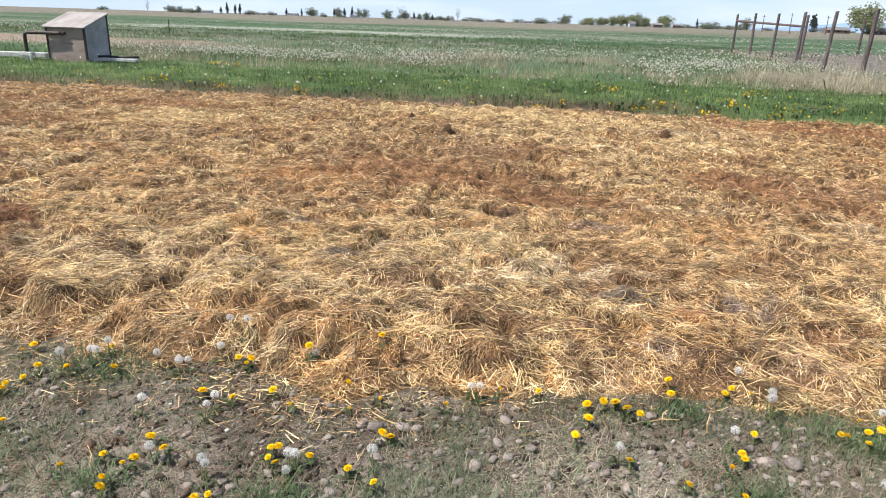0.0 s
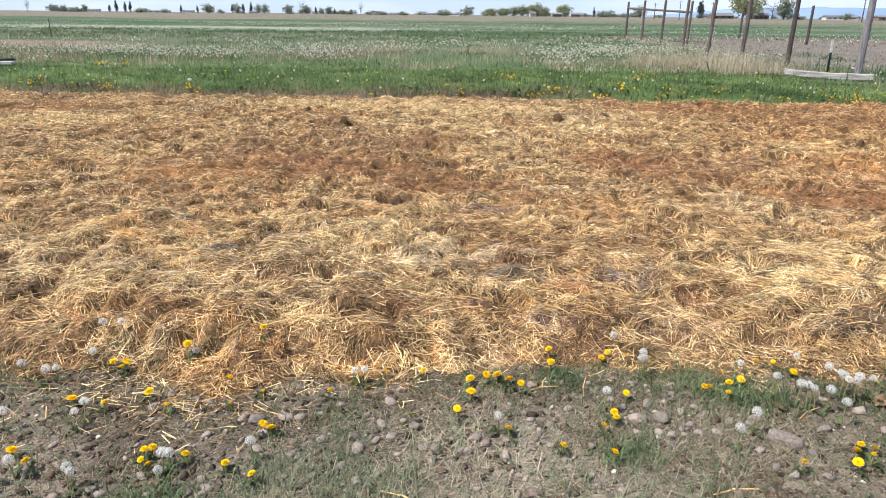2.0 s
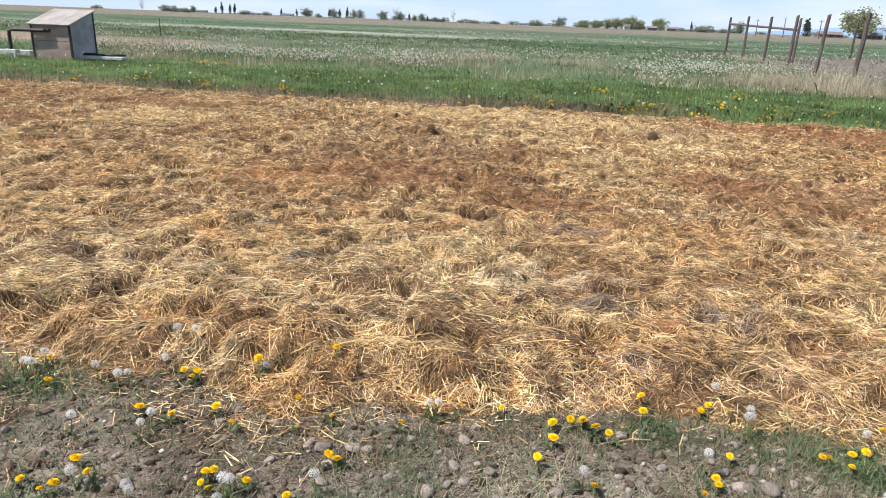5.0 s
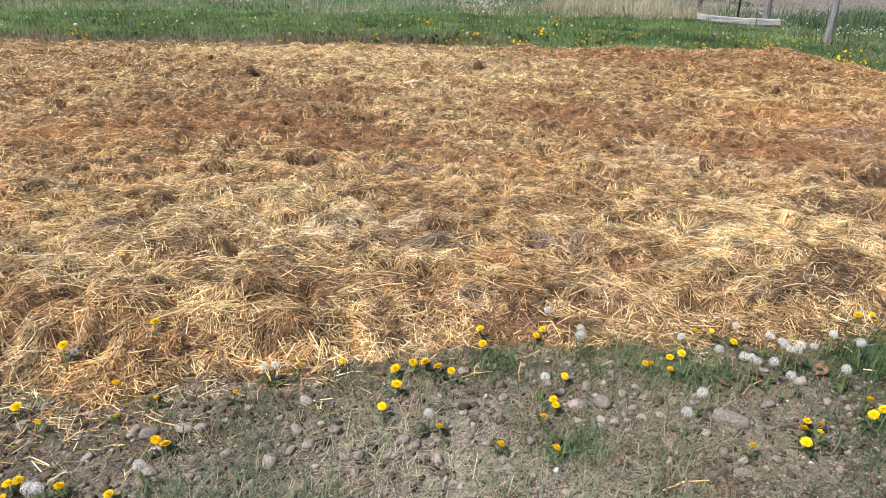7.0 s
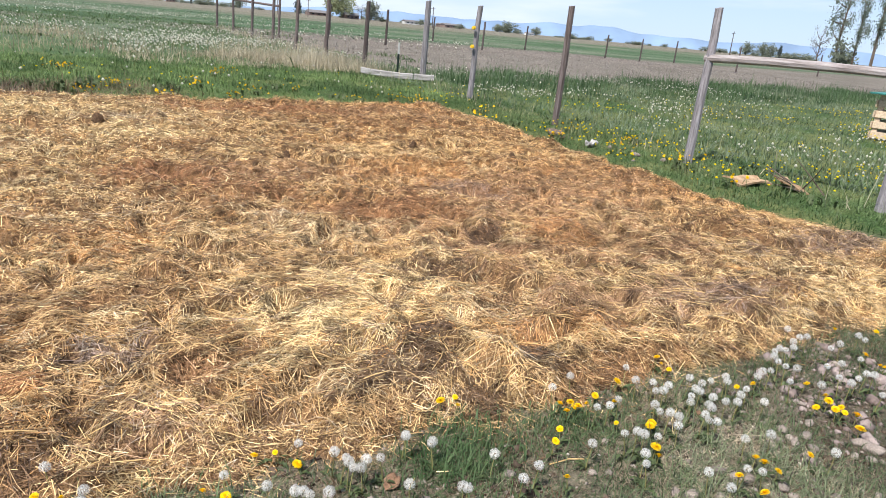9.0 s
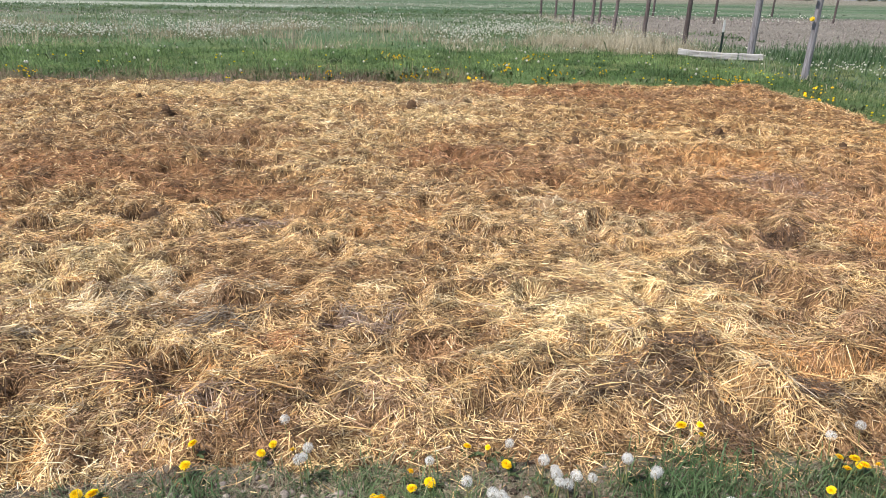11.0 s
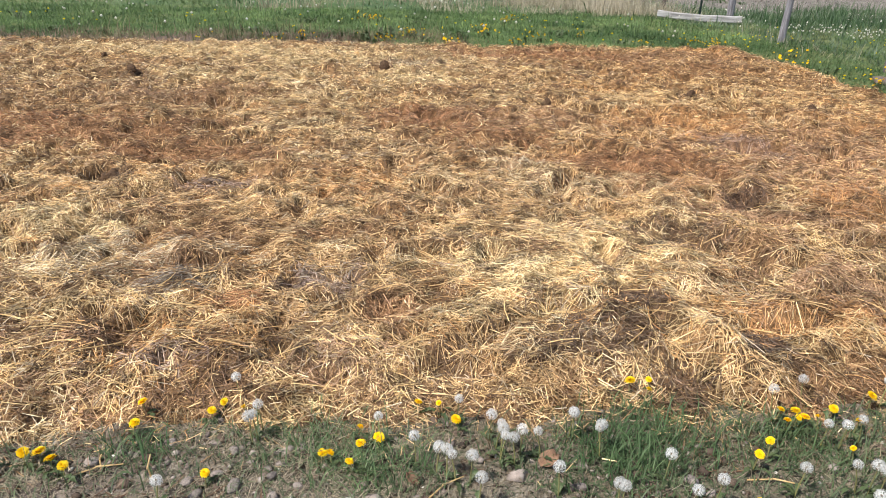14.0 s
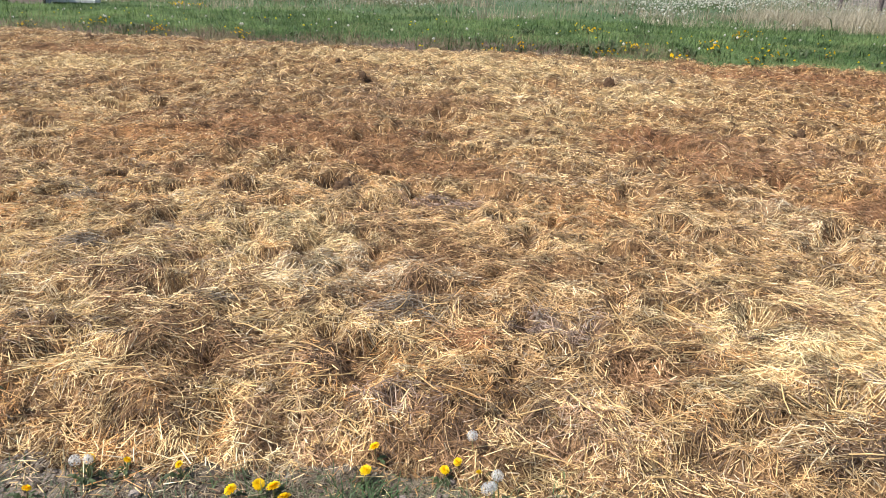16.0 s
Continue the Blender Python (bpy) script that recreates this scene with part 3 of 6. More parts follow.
def stalks(count, x0, x1, y0, y1, length, width, lift, solid, spill=0.0):
    """Loose stalks over the bed, combed by a wandering direction; solid ones have three sides."""
    x, y = rng.uniform(x0, x1, count * 2), rng.uniform(y0, y1, count * 2)
    d = bed_inside(x, y)
    keep = (d > 0.0) | (rng.rand(len(x)) < spill * np.exp(np.minimum(d, 0) / (0.06 + 0.11 * ease(0.9, 0.1, x))))
    x, y, d = x[keep][:count], y[keep][:count], d[keep][:count]
    n = len(x)
    ang = 9.0 * fbm(x, y, 2.6, 0, 2) + rng.normal(0, 0.8, n) + (rng.rand(n) < 0.72) * rng.uniform(0, 6.3, n)
    ln = length * np.clip(rng.lognormal(-0.1, 0.5, n), 0.25, 2.6)
    wd = width * rng.uniform(0.55, 1.35, n)
    dx, dy = np.cos(ang), np.sin(ang)
    bendv = rng.normal(0, 0.06, n) * ln
    ts = (-0.5, 0.0, 0.5) if solid == 3 else (-0.5, 0.5)
    up = lift * rng.rand(n) ** 1.6
    tip = rng.normal(0, 0.15, n) * ln + (rng.rand(n) < 0.04) * rng.uniform(0.2, 0.6, n) * ln
    rings = []
    for t in ts:
        b = bendv * (1 - 4 * t * t)
        px, py = x + dx * ln * t - dy * b, y + dy * ln * t + dx * b
        pz = np.maximum(bed_top(px, py), 0.5 * bed_top(px, py) + 0.5 * bed_top(x, y)) + up + tip * t + 0.003
        rings.append(np.stack([px, py, np.maximum(pz, rise(px, py) + 0.003)], 1))
    r1, r2 = rng.rand(n), rng.rand(n)
    rotted = 0.6 * (rng.rand(n) ** 2.6) + 0.5 * (rng.rand(n) < 0.08 + 0.32 * ease(0.5, 0.64, fbm(x, y, 8.5, 7, 2)))
    col = straw_colour(x, y, r1, r2, rotted)
    side = np.stack([-dy, dx, np.zeros(n)], 1)
    vert = np.array([0, 0, 1.0])
    roll = rng.uniform(-1.0, 1.0, n)
    k = len(ts)
    if solid:
        offs = [np.cos(roll + a)[:, None] * side + np.sin(roll + a)[:, None] * vert for a in (0, 2.09, 4.19)]
        v = np.stack([p + o * wd[:, None] * 0.55 for p in rings for o in offs], 1)
        f = [(s * 3 + q, s * 3 + (q + 1) % 3, s * 3 + 3 + (q + 1) % 3, s * 3 + 3 + q) for s in range(k - 1) for q in range(3)]
    else:
        o = np.cos(roll)[:, None] * side + np.sin(roll)[:, None] * vert
        v = np.stack([p + s * o * wd[:, None] * 0.5 for p in rings for s in (-1, 1)], 1)
        f = [(s * 2, s * 2 + 1, s * 2 + 3, s * 2 + 2) for s in range(k - 1)]
    per = v.shape[1]
    faces = (np.array(f)[None] + (np.arange(n) * per)[:, None, None]).reshape(-1, 4)
    return mesh_of("straw", v.reshape(-1, 3), faces, M_STRAW, np.repeat(col, per, 0))


tagged(new("straw", stalks(190000, -2.8, 7.3, 2.2, 4.8, 0.033, 0.0021, 0.012, 0, 0.4)), "broken bits of straw matted over the front of the bed", "straw", kind="stuff")
tagged(new("straw", stalks(15000, -2.8, 7.3, 2.1, 4.3, 0.066, 0.0020, 0.026, 3, 0.35)), "long loose golden straw stalks along the front of the bed", "straw", kind="stuff")
tagged(new("straw", stalks(150000, -2.8, 7.3, 2.1, 4.7, 0.038, 0.0022, 0.024, 0, 0.5)), "loose golden straw stalks along the front of the bed", "straw", kind="stuff")
tagged(new("straw", stalks(330000, -5.6, 7.5, 4.2, 7.2, 0.026, 0.0029, 0.024, 0)), "loose golden and rusty straw stalks on the bed", "straw", kind="stuff")
tagged(new("straw", stalks(280000, -10.5, 7.8, 7.1, 12.0, 0.027, 0.0044, 0.028, 0, 0.2)), "weathered straw stalks at the back of the bed", "straw", kind="stuff")
tagged(new("straw", stalks(36000, -13, -2.7, 2.2, 7.2, 0.05, 0.005, 0.026, 0, 0.2)), "straw stalks over the far end of the bed", "straw", kind="stuff")


def stalk_mesh(seed):
    """One long stalk: a thin bent tube with a node."""
    r = random.Random(seed)
    bm = bmesh.new()
    ln, b = r.uniform(0.09, 0.15), r.uniform(-0.012, 0.012)
    add_tube(bm, [(-ln / 2, 0, 0.004), (-ln * 0.1, b, 0.007), (-ln * 0.06, b, 0.007), (ln / 2, 0, r.uniform(0.0, 0.012))], [0.0017, 0.0016, 0.0022, 0.0014], 5)
    me = bpy.data.meshes.new("stalk")
    bm.to_mesh(me)
    bm.free()
    me.materials.append(M_STALK)
    return me


STALKS = [stalk_mesh(s) for s in range(8)]
placed = 0
while placed < 290:
    sx, sy = rng.uniform(-1.6, 5.0), rng.uniform(2.55, 3.7)
    if float(bed_inside(np.array([sx]), np.array([sy]))[0]) > 0.06:
        ob = new("stalk", STALKS[placed % 8])
        ob.parent = bed
        ob.matrix_basis = pose(sx, sy, float(bed_top(np.array([sx]), np.array([sy]))[0]) + rng.uniform(0.012, 0.03), rng.uniform(-40, 40), rng.uniform(-14, 14), rng.uniform(0, 360))
        placed += 1


# ---- grass, thatch and gravel ----
def blades(name, label, x, y, height, width, colour_a, colour_b, lean=0.45, flat=0.0, base=rise, flat_only=False):
    """Tapering blades of grass, each with a bent tip."""
    n = len(x)
    patch = fbm(x, y, 1.4, 4) + 0.35 * (fbm(x, y, 6.0, 9) - 0.5)
    h = height * np.clip(rng.lognormal(-0.08, 0.45, n), 0.3, 2.4) * (0.3 + 1.4 * patch)
    w = width * rng.uniform(0.6, 1.4, n)
    a = rng.uniform(0, 2 * np.pi, n)
    l = np.clip(np.abs(rng.normal(0, lean, n)) + flat, 0, 1.5)
    ax, ay = np.cos(a), np.sin(a)
    root = np.stack([x, y, base(x, y) - 0.005], 1)
    way = np.stack([ax * np.sin(l * 0.6), ay * np.sin(l * 0.6), np.cos(l * 0.6)], 1)
    way2 = np.stack([ax * np.sin(l * 1.4), ay * np.sin(l * 1.4), np.cos(l * 1.4)], 1)
    side = np.stack([-ay, ax, np.zeros(n)], 1) * w[:, None] * 0.5
    mid = root + way * (h * 0.55)[:, None]
    tip = mid + way2 * (h * 0.5)[:, None]
    if flat_only:
        el = rng.uniform(-0.05, 0.55, n)
        tip = root + np.stack([ax * np.cos(el), ay * np.cos(el), np.sin(el)], 1) * h[:, None] + np.array([0, 0, 0.006])
        root = root + np.array([0, 0, 0.006])
        shape, tri = [root - side * 0.7, root + side * 0.7, tip + side * 0.5, tip - side * 0.5], [(0, 1, 2), (0, 2, 3)]
    else:
        shape, tri = [root - side, root + side, mid - side * 0.8, mid + side * 0.8, tip], [(0, 1, 3), (0, 3, 2), (2, 3, 4)]
    k = len(shape)
    v = np.stack(shape, 1).reshape(-1, 3)
    f = (np.array(tri)[None] + (np.arange(n) * k)[:, None, None]).reshape(-1, 3)
    col = lerp(colour_a, colour_b, np.clip(rng.rand(n) * 0.4 + 1.5 * (patch - 0.36), 0, 1)) * rng.uniform(0.8, 1.2, n)[:, None]
    return tagged(new(name, mesh_of(name, v, f, M_GRASS, np.repeat(col, k, 0))), label, "grass", kind="stuff")


def scatter(count, x0, x1, y0, y1, chance):
    x, y = rng.uniform(x0, x1, count), rng.uniform(y0, y1, count)
    keep = rng.rand(count) < chance(x, y)
    return x[keep], y[keep]


def bare(x, y):
    return ease(0.02, -0.06, bed_inside(x, y))


GREEN_A = (0.04, 0.09, 0.026)

def tufts(count, x0, x1, y0, y1, per, spread, chance):
    """Places of blades gathered in tufts."""
    cx, cy = scatter(count, x0, x1, y0, y1, chance)
    n = len(cx)
    size = spread * rng.lognormal(0, 0.4, n)
    x = (cx[:, None] + rng.normal(0, 1, (n, per)) * size[:, None] * 1.6).ravel()
    y = (cy[:, None] + rng.normal(0, 1, (n, per)) * size[:, None]).ravel()
    ok = bed_inside(x, y) < -0.05
    return x[ok], y[ok]


# short turf in front of the bed
blades("grass", "short sparse green grass on stony soil", *scatter(170000, -2.2, 6.4, 1.2, 2.8, lambda x, y: bare(x, y) * (0.24 + 0.7 * ease(0.42, 0.58, fbm(x, y, 2.2, 5)))), 0.048, 0.0026, (0.075, 0.11, 0.055), (0.27, 0.31, 0.19), 1.5, 0.35)
blades("thatch", "dry flattened grass litter on stony soil", *scatter(260000, -2.2, 6.4, 1.2, 2.8, lambda x, y: bare(x, y) * (0.35 + 0.65 * ease(0.40, 0.58, fbm(x, y, 2.1, 7)))), 0.030, 0.0020, (0.20, 0.16, 0.112), (0.68, 0.58, 0.43), 0.3, 1.0, flat_only=True)
blades("thatch", "brown withered leaves and stems among the grass", *tufts(420, -2.0, 6.2, 1.3, 2.6, 26, 0.035, lambda x, y: bare(x, y) * ease(0.42, 0.6, fbm(x, y, 2.4, 1))), 0.034, 0.0042, (0.10, 0.05, 0.03), (0.27, 0.16, 0.10), 0.3, 1.0, flat_only=True)
blades("grass", "short grass on trodden soil", *scatter(40000, -6, 10, -4.0, 2.4, lambda x, y: bare(x, y) * np.maximum(ease(1.5, 1.2, y), np.maximum(ease(-1.9, -2.3, x), ease(6.2, 6.5, x))) * (0.1 + 0.8 * ease(0.44, 0.62, fbm(x, y, 1.6, 5)))), 0.045, 0.006, (0.045, 0.08, 0.03), (0.22, 0.255, 0.13), 1.4, 0.2)
blades("thatch", "dry grass litter on trodden soil", *scatter(60000, -6, 10, -4.0, 2.4, lambda x, y: bare(x, y) * np.maximum(ease(1.5, 1.2, y), np.maximum(ease(-1.9, -2.3, x), ease(6.2, 6.5, x))) * 0.7), 0.045, 0.005, (0.175, 0.135, 0.088), (0.62, 0.51, 0.365), 0.3, 1.0, flat_only=True)
# a lush fringe under the lip of the straw
FRINGE_X, FRINGE_N = (-2, 0.6, 1.1, 1.4, 2.0, 3.4, 5.5, 7), (0.12, 0.08, 0.25, 0.4, 0.5, 0.55, 0.5, 0.4)


def fringe(x, y):
    gap = np.interp(x, NEAR_X, NEAR_Y) - y
    return bare(x, y) * np.interp(x, FRINGE_X, FRINGE_N) * ease(0.36, 0.10, gap + 0.25 * (fbm(x, y, 2.2, 6) - 0.5)) * ease(-0.1, 0.02, gap)


blades("grass", "lush green grass along the edge of the straw", *scatter(76000, -2.2, 7.2, 1.9, 2.85, fringe), 0.048, 0.0030, (0.055, 0.095, 0.04), (0.24, 0.30, 0.145), 1.5, 0.3)
blades("thatch", "dry litter among the grass along the straw", *scatter(70000, -2.2, 7.2, 1.9, 2.85, fringe), 0.045, 0.0030, (0.16, 0.12, 0.08), (0.55, 0.45, 0.31), 0.3, 1.0, flat_only=True)
blades("grass", "ragged green turf among the dandelions", *scatter(48000, 1.6, 6.6, 1.4, 2.75, lambda x, y: bare(x, y) * ease(1.6, 3.0, x) * (0.1 + 0.9 * ease(0.40, 0.56, fbm(x, y, 3.1, 8)))), 0.050, 0.0029, (0.065, 0.10, 0.045), (0.24, 0.29, 0.155), 1.4, 0.3)
TUFTS = [(2.72, 2.50, 0.12, 900), (2.60, 2.38, 0.12, 450), (1.95, 2.42, 0.08, 320), (1.3, 2.55, 0.06, 200), (1.75, 2.58, 0.08, 200), (-0.85, 2.45, 0.10, 350),
         (3.1, 2.44, 0.09, 350), (2.55, 2.42, 0.10, 350), (1.42, 2.1, 0.05, 150), (0.05, 1.85, 0.06, 200), (2.4, 2.12, 0.06, 150), (-0.5, 1.85, 0.06, 160), (-1.25, 2.1, 0.07, 180)]
tx = np.concatenate([rng.normal(cx, r, n) for cx, cy, r, n in TUFTS])
ty = np.concatenate([rng.normal(cy, r * 0.7, n) for cx, cy, r, n in TUFTS])
ok = bed_inside(tx, ty) < 0.05
blades("grass_tuft", "tufts of lush green grass at the straw's edge", tx[ok], ty[ok], 0.066, 0.0034, (0.06, 0.115, 0.045), (0.22, 0.30, 0.14), 1.5, 0.2)

# verge behind the bed, and the strip along the fence
blades("grass", "mown green grass verge behind the straw bed", *scatter(130000, -17, 9.5, 10.9, 17.5, lambda x, y: bare(x, y) * (0.05 + 0.95 * ease(1.0, 2.2, y - np.interp(x, FAR_X, FAR_Y) + 1.8 * (fbm(x, y, 0.7, 3) - 0.5) + 2.2 * ease(0.8, 3.0, x))) * (0.4 + 0.6 * ease(0.3, 0.6, fbm(x, y, 1.2, 8)))), 0.065, 0.009, (0.055, 0.11, 0.035), (0.23, 0.33, 0.13), 1.1, 0.5)
blades("grass", "green grass strip between straw and fence", *scatter(45000, 6.7, 9.6, 1.2, 12.5, lambda x, y: bare(x, y) * (0.4 + 0.6 * ease(0.3, 0.6, fbm(x, y, 1.2, 8)))), 0.055, 0.008, GREEN_A, (0.20, 0.265, 0.12), 1.4, 0.3)
blades("thatch", "dry grass litter along the back edge of the straw", *scatter(16000, -14, 9, 10.8, 13, lambda x, y: bare(x, y) * ease(2.2, 0.8, y - np.interp(x, FAR_X, FAR_Y)) * ease(3.5, 1.5, x) * ease(0.4, 0.6, fbm(x, y, 1.1, 2))), 0.07, 0.008, (0.19, 0.125, 0.095), (0.40, 0.29, 0.215), 0.9, 0.8)
# the pen
# green of the pen grass is made bluer for the haze over it
blades("grass", "lush green grass in the poultry pen", *scatter(110000, 8.8, 30, 2.0, 24, lambda x, y: ease(23.5, 20, y + 0.12 * x + 3 * (fbm(x, y, 0.7, 3) - 0.5)) * (0.3 + 0.7 * ease(0.3, 0.6, fbm(x, y, 0.6, 8)))), 0.10, 0.012, (0.075, 0.12, 0.07), (0.26, 0.31, 0.205), 1.2, 0.3)
blades("thatch", "bleached dead grass in the dry pen", *scatter(30000, 9.5, 46, 18, 48, lambda x, y: ease(9.5, 11.5, x) * ease(19, 23, y + 0.12 * x)), 0.06, 0.03, (0.25, 0.215, 0.19), (0.36, 0.315, 0.285), 1.2, 0.4)
blades("grass", "dark lush grass clumps across the pen", *scatter(46000, 9.5, 34, 12.5, 20.5, lambda x, y: ease(0.42, 0.56, fbm(x, y, 0.8, 10)) * ease(12.5, 15.5, y) * ease(20.5, 18.5, y)), 0.2, 0.013, (0.04, 0.085, 0.036), (0.12, 0.19, 0.085), 0.8)
# pale tall grass along the fence line
blades("dry_grass", "tall bleached dead grass along the fence", *scatter(30000, 4.5, 11.5, 4.0, 42, lambda x, y: 0.9 * ease(0.9, 0.25, np.abs(x - (8.0 + 0.082 * y)) / (0.55 + 0.9 * ease(13, 20, y) * ease(30, 22, y))) * ease(0.42, 0.6, fbm(x, y, 0.8, 2) + 0.15 * ease(14, 18, y)) * (0.3 + 0.7 * ease(10, 16, y))), 0.24, 0.008, (0.38, 0.335, 0.23), (0.58, 0.53, 0.40), 0.8)
blades("dry_grass", "patch of tall bleached grass before the fence", *scatter(52000, 3.5, 9.6, 16.6, 22.5, lambda x, y: 0.8 * (0.12 + 0.88 * ease(5.4, 7.2, x)) * ease(0.56, 0.68, fbm(x * 0.9, y, 1.1, 6) + 0.10 * ease(4, 8, x)) * ease(16.6, 17.6, y) * ease(22.5, 19.5, y)), 0.27, 0.009, (0.36, 0.31, 0.215), (0.56, 0.50, 0.38), 1.3)
# the open field
blades("grass", "weedy green field behind the verge", *scatter(110000, -34, 12, 17, 48, lambda x, y: ease(48, 20, y) * (1 - 0.95 * bare_patch(x, y)) * ease(1.05, 0.8, np.abs(x + 4) / (y * 0.95)) * (0.25 + 0.75 * ease(0.35, 0.6, fbm(x * 0.4, y, 0.5, 8)))), 0.085, 0.022, (0.07, 0.135, 0.05), (0.205, 0.275, 0.125), 1.1, 0.7)
# far weeds have haze in their pale bluish green
blades("weeds", "coarse weeds and tufts over the far field", *scatter(34000, -90, 90, 40, 130, lambda x, y: ease(1.0, 0.9, np.abs(x) / (y * 0.95)) * ease(0.45, 0.62, fbm(x * 0.3, y, 0.2, 8))), 0.08, 0.16, (0.13, 0.185, 0.12), (0.205, 0.25, 0.185), 1.1, 0.6)


in_view = lambda x, y: ease(1.05, 0.8, np.abs(x + 2) / (y * 0.95))
blades("grass_tuft", "dark rank grass tufts in the verge", *tufts(900, -17, 9, 11.6, 17.5, 45, 0.14, lambda x, y: 0.25 + 0.75 * ease(0.45, 0.58, fbm(x, y, 0.9, 7))), 0.10, 0.010, (0.03, 0.065, 0.022), (0.125, 0.19, 0.07), 1.2, 0.3)
blades("grass_tuft", "bright fresh grass tufts in the verge", *tufts(520, -17, 9, 12.0, 17.5, 45, 0.16, lambda x, y: 0.15 + 0.85 * ease(0.58, 0.42, fbm(x, y, 0.9, 7))), 0.095, 0.009, (0.11, 0.19, 0.06), (0.26, 0.35, 0.13), 1.0, 0.4)
blades("grass_tuft", "dark and bleached grass tufts along the fence", *tufts(420, 7.3, 20, 3.5, 18, 40, 0.13, lambda x, y: ease(1.6, 0.9, x / (y + 4)) * ease(0.35, 0.6, fbm(x, y, 0.8, 1))), 0.12, 0.009, (0.04, 0.09, 0.03), (0.30, 0.30, 0.16), 1.2, 0.2)
blades("weeds", "brown and green weeds on the bare strip", *tufts(420, -12, 3.5, 11.2, 13.4, 40, 0.11, lambda x, y: ease(2.0, 0.5, y - np.interp(x, FAR_X, FAR_Y))), 0.12, 0.008, (0.10, 0.062, 0.045), (0.25, 0.22, 0.125), 1.2, 0.2)
blades("weeds", "dark green weed mounds over the field", *tufts(900, -40, 14, 17, 60, 42, 0.30, lambda x, y: in_view(x, y) * (0.45 + 0.55 * ease(34, 38, y)) * (1 - bare_patch(x, y))), 0.15, 0.034, (0.045, 0.085, 0.035), (0.14, 0.20, 0.085), 1.3, 0.6)
blades("dry_grass", "pale dead tufts among the seed heads", *tufts(520, -26, 10, 16.8, 27, 40, 0.28, lambda x, y: in_view(x, y) * ease(0.45, 0.58, fbm(x, y, 0.4, 3))), 0.25, 0.011, (0.26, 0.21, 0.14), (0.50, 0.43, 0.31), 0.9)


def pebbles(count, x0, x1, y0, y1, size, chance, colour_a, colour_b, name, label):
    """Joined small stones, each an uneven eight-sided lump."""
    x, y = scatter(count, x0, x1, y0, y1, chance)
    n = len(x)
    s = size * np.clip(rng.lognormal(-0.2, 0.5, n), 0.35, 2.4)
    base = np.array([(1, 0, 0), (0.3, 0.9, 0.05), (-0.95, 0.3, 0), (-0.4, -0.9, 0.05), (0.6, -0.75, 0), (0.25, 0.1, 0.62), (-0.35, 0.05, 0.55), (0, 0, -0.3)])
    f = np.array([(0, 1, 5), (1, 6, 5), (1, 2, 6), (2, 3, 6), (3, 4, 6), (4, 5, 6), (4, 0, 5), (1, 0, 7), (2, 1, 7), (3, 2, 7), (4, 3, 7), (0, 4, 7)])
    a = rng.uniform(0, 6.3, n)
    shape = base[None] * (1 + rng.normal(0, 0.12, (n, 8, 3))) * s[:, None, None] * 0.5
    shape[:, :, 1] *= rng.uniform(0.6, 1.0, n)[:, None]
    c, q = np.cos(a)[:, None], np.sin(a)[:, None]
    px = shape[:, :, 0] * c - shape[:, :, 1] * q + x[:, None]
    py = shape[:, :, 0] * q + shape[:, :, 1] * c + y[:, None]
    pz = shape[:, :, 2] + rise(x, y)[:, None] + 0.002
    faces = (f[None] + (np.arange(n) * 8)[:, None, None]).reshape(-1, 3)
    col = lerp(colour_a, colour_b, rng.rand(n))
    me = mesh_of(name, np.stack([px, py, pz], 2).reshape(-1, 3), faces, M_GRAVEL, np.repeat(col, 8, 0))
    return tagged(new(name, me), label, "gravel", kind="stuff")


pebbles(20000, -2.2, 7.0, 0.9, 2.75, 0.014, lambda x, y: bare(x, y) * (0.35 + 0.65 * ease(0.45, 0.65, fbm(x, y, 1.9, 9))), (0.15, 0.118, 0.10), (0.35, 0.30, 0.262), "gravel", "grey and tan gravel on the soil")
pebbles(2600, -2.0, 6.0, 1.3, 2.7, 0.027, lambda x, y: bare(x, y) * (0.1 + 0.9 * ease(0.48, 0.62, fbm(x, y, 1.9, 9))), (0.16, 0.122, 0.105), (0.36, 0.30, 0.262), "pebbles", "pinkish-grey pebbles half sunk in the soil")
pebbles(1500, -2.0, 6.2, 1.2, 2.6, 0.011, lambda x, y: bare(x, y) * 0.6, (0.42, 0.39, 0.34), (0.66, 0.63, 0.56), "gravel", "small pale chips and dried buds on the soil")
pebbles(9000, -2.2, 6.5, 1.2, 2.75, 0.022, lambda x, y: bare(x, y) * (0.2 + 0.8 * ease(0.42, 0.62, fbm(x, y, 2.3, 6))), (0.045, 0.032, 0.024), (0.13, 0.092, 0.068), "soil_crumbs", "dark crumbs of soil and dry dung")
pebbles(1500, 3.2, 6.0, 1.2, 2.5, 0.045, lambda x, y: bare(x, y) * ease(0.4, 0.6, fbm(x, y, 1.4, 2)) * ease(3.6, 4.4, x), (0.17, 0.128, 0.118), (0.33, 0.27, 0.255), "pebbles", "pinkish-grey cobbles gathered on the soil")

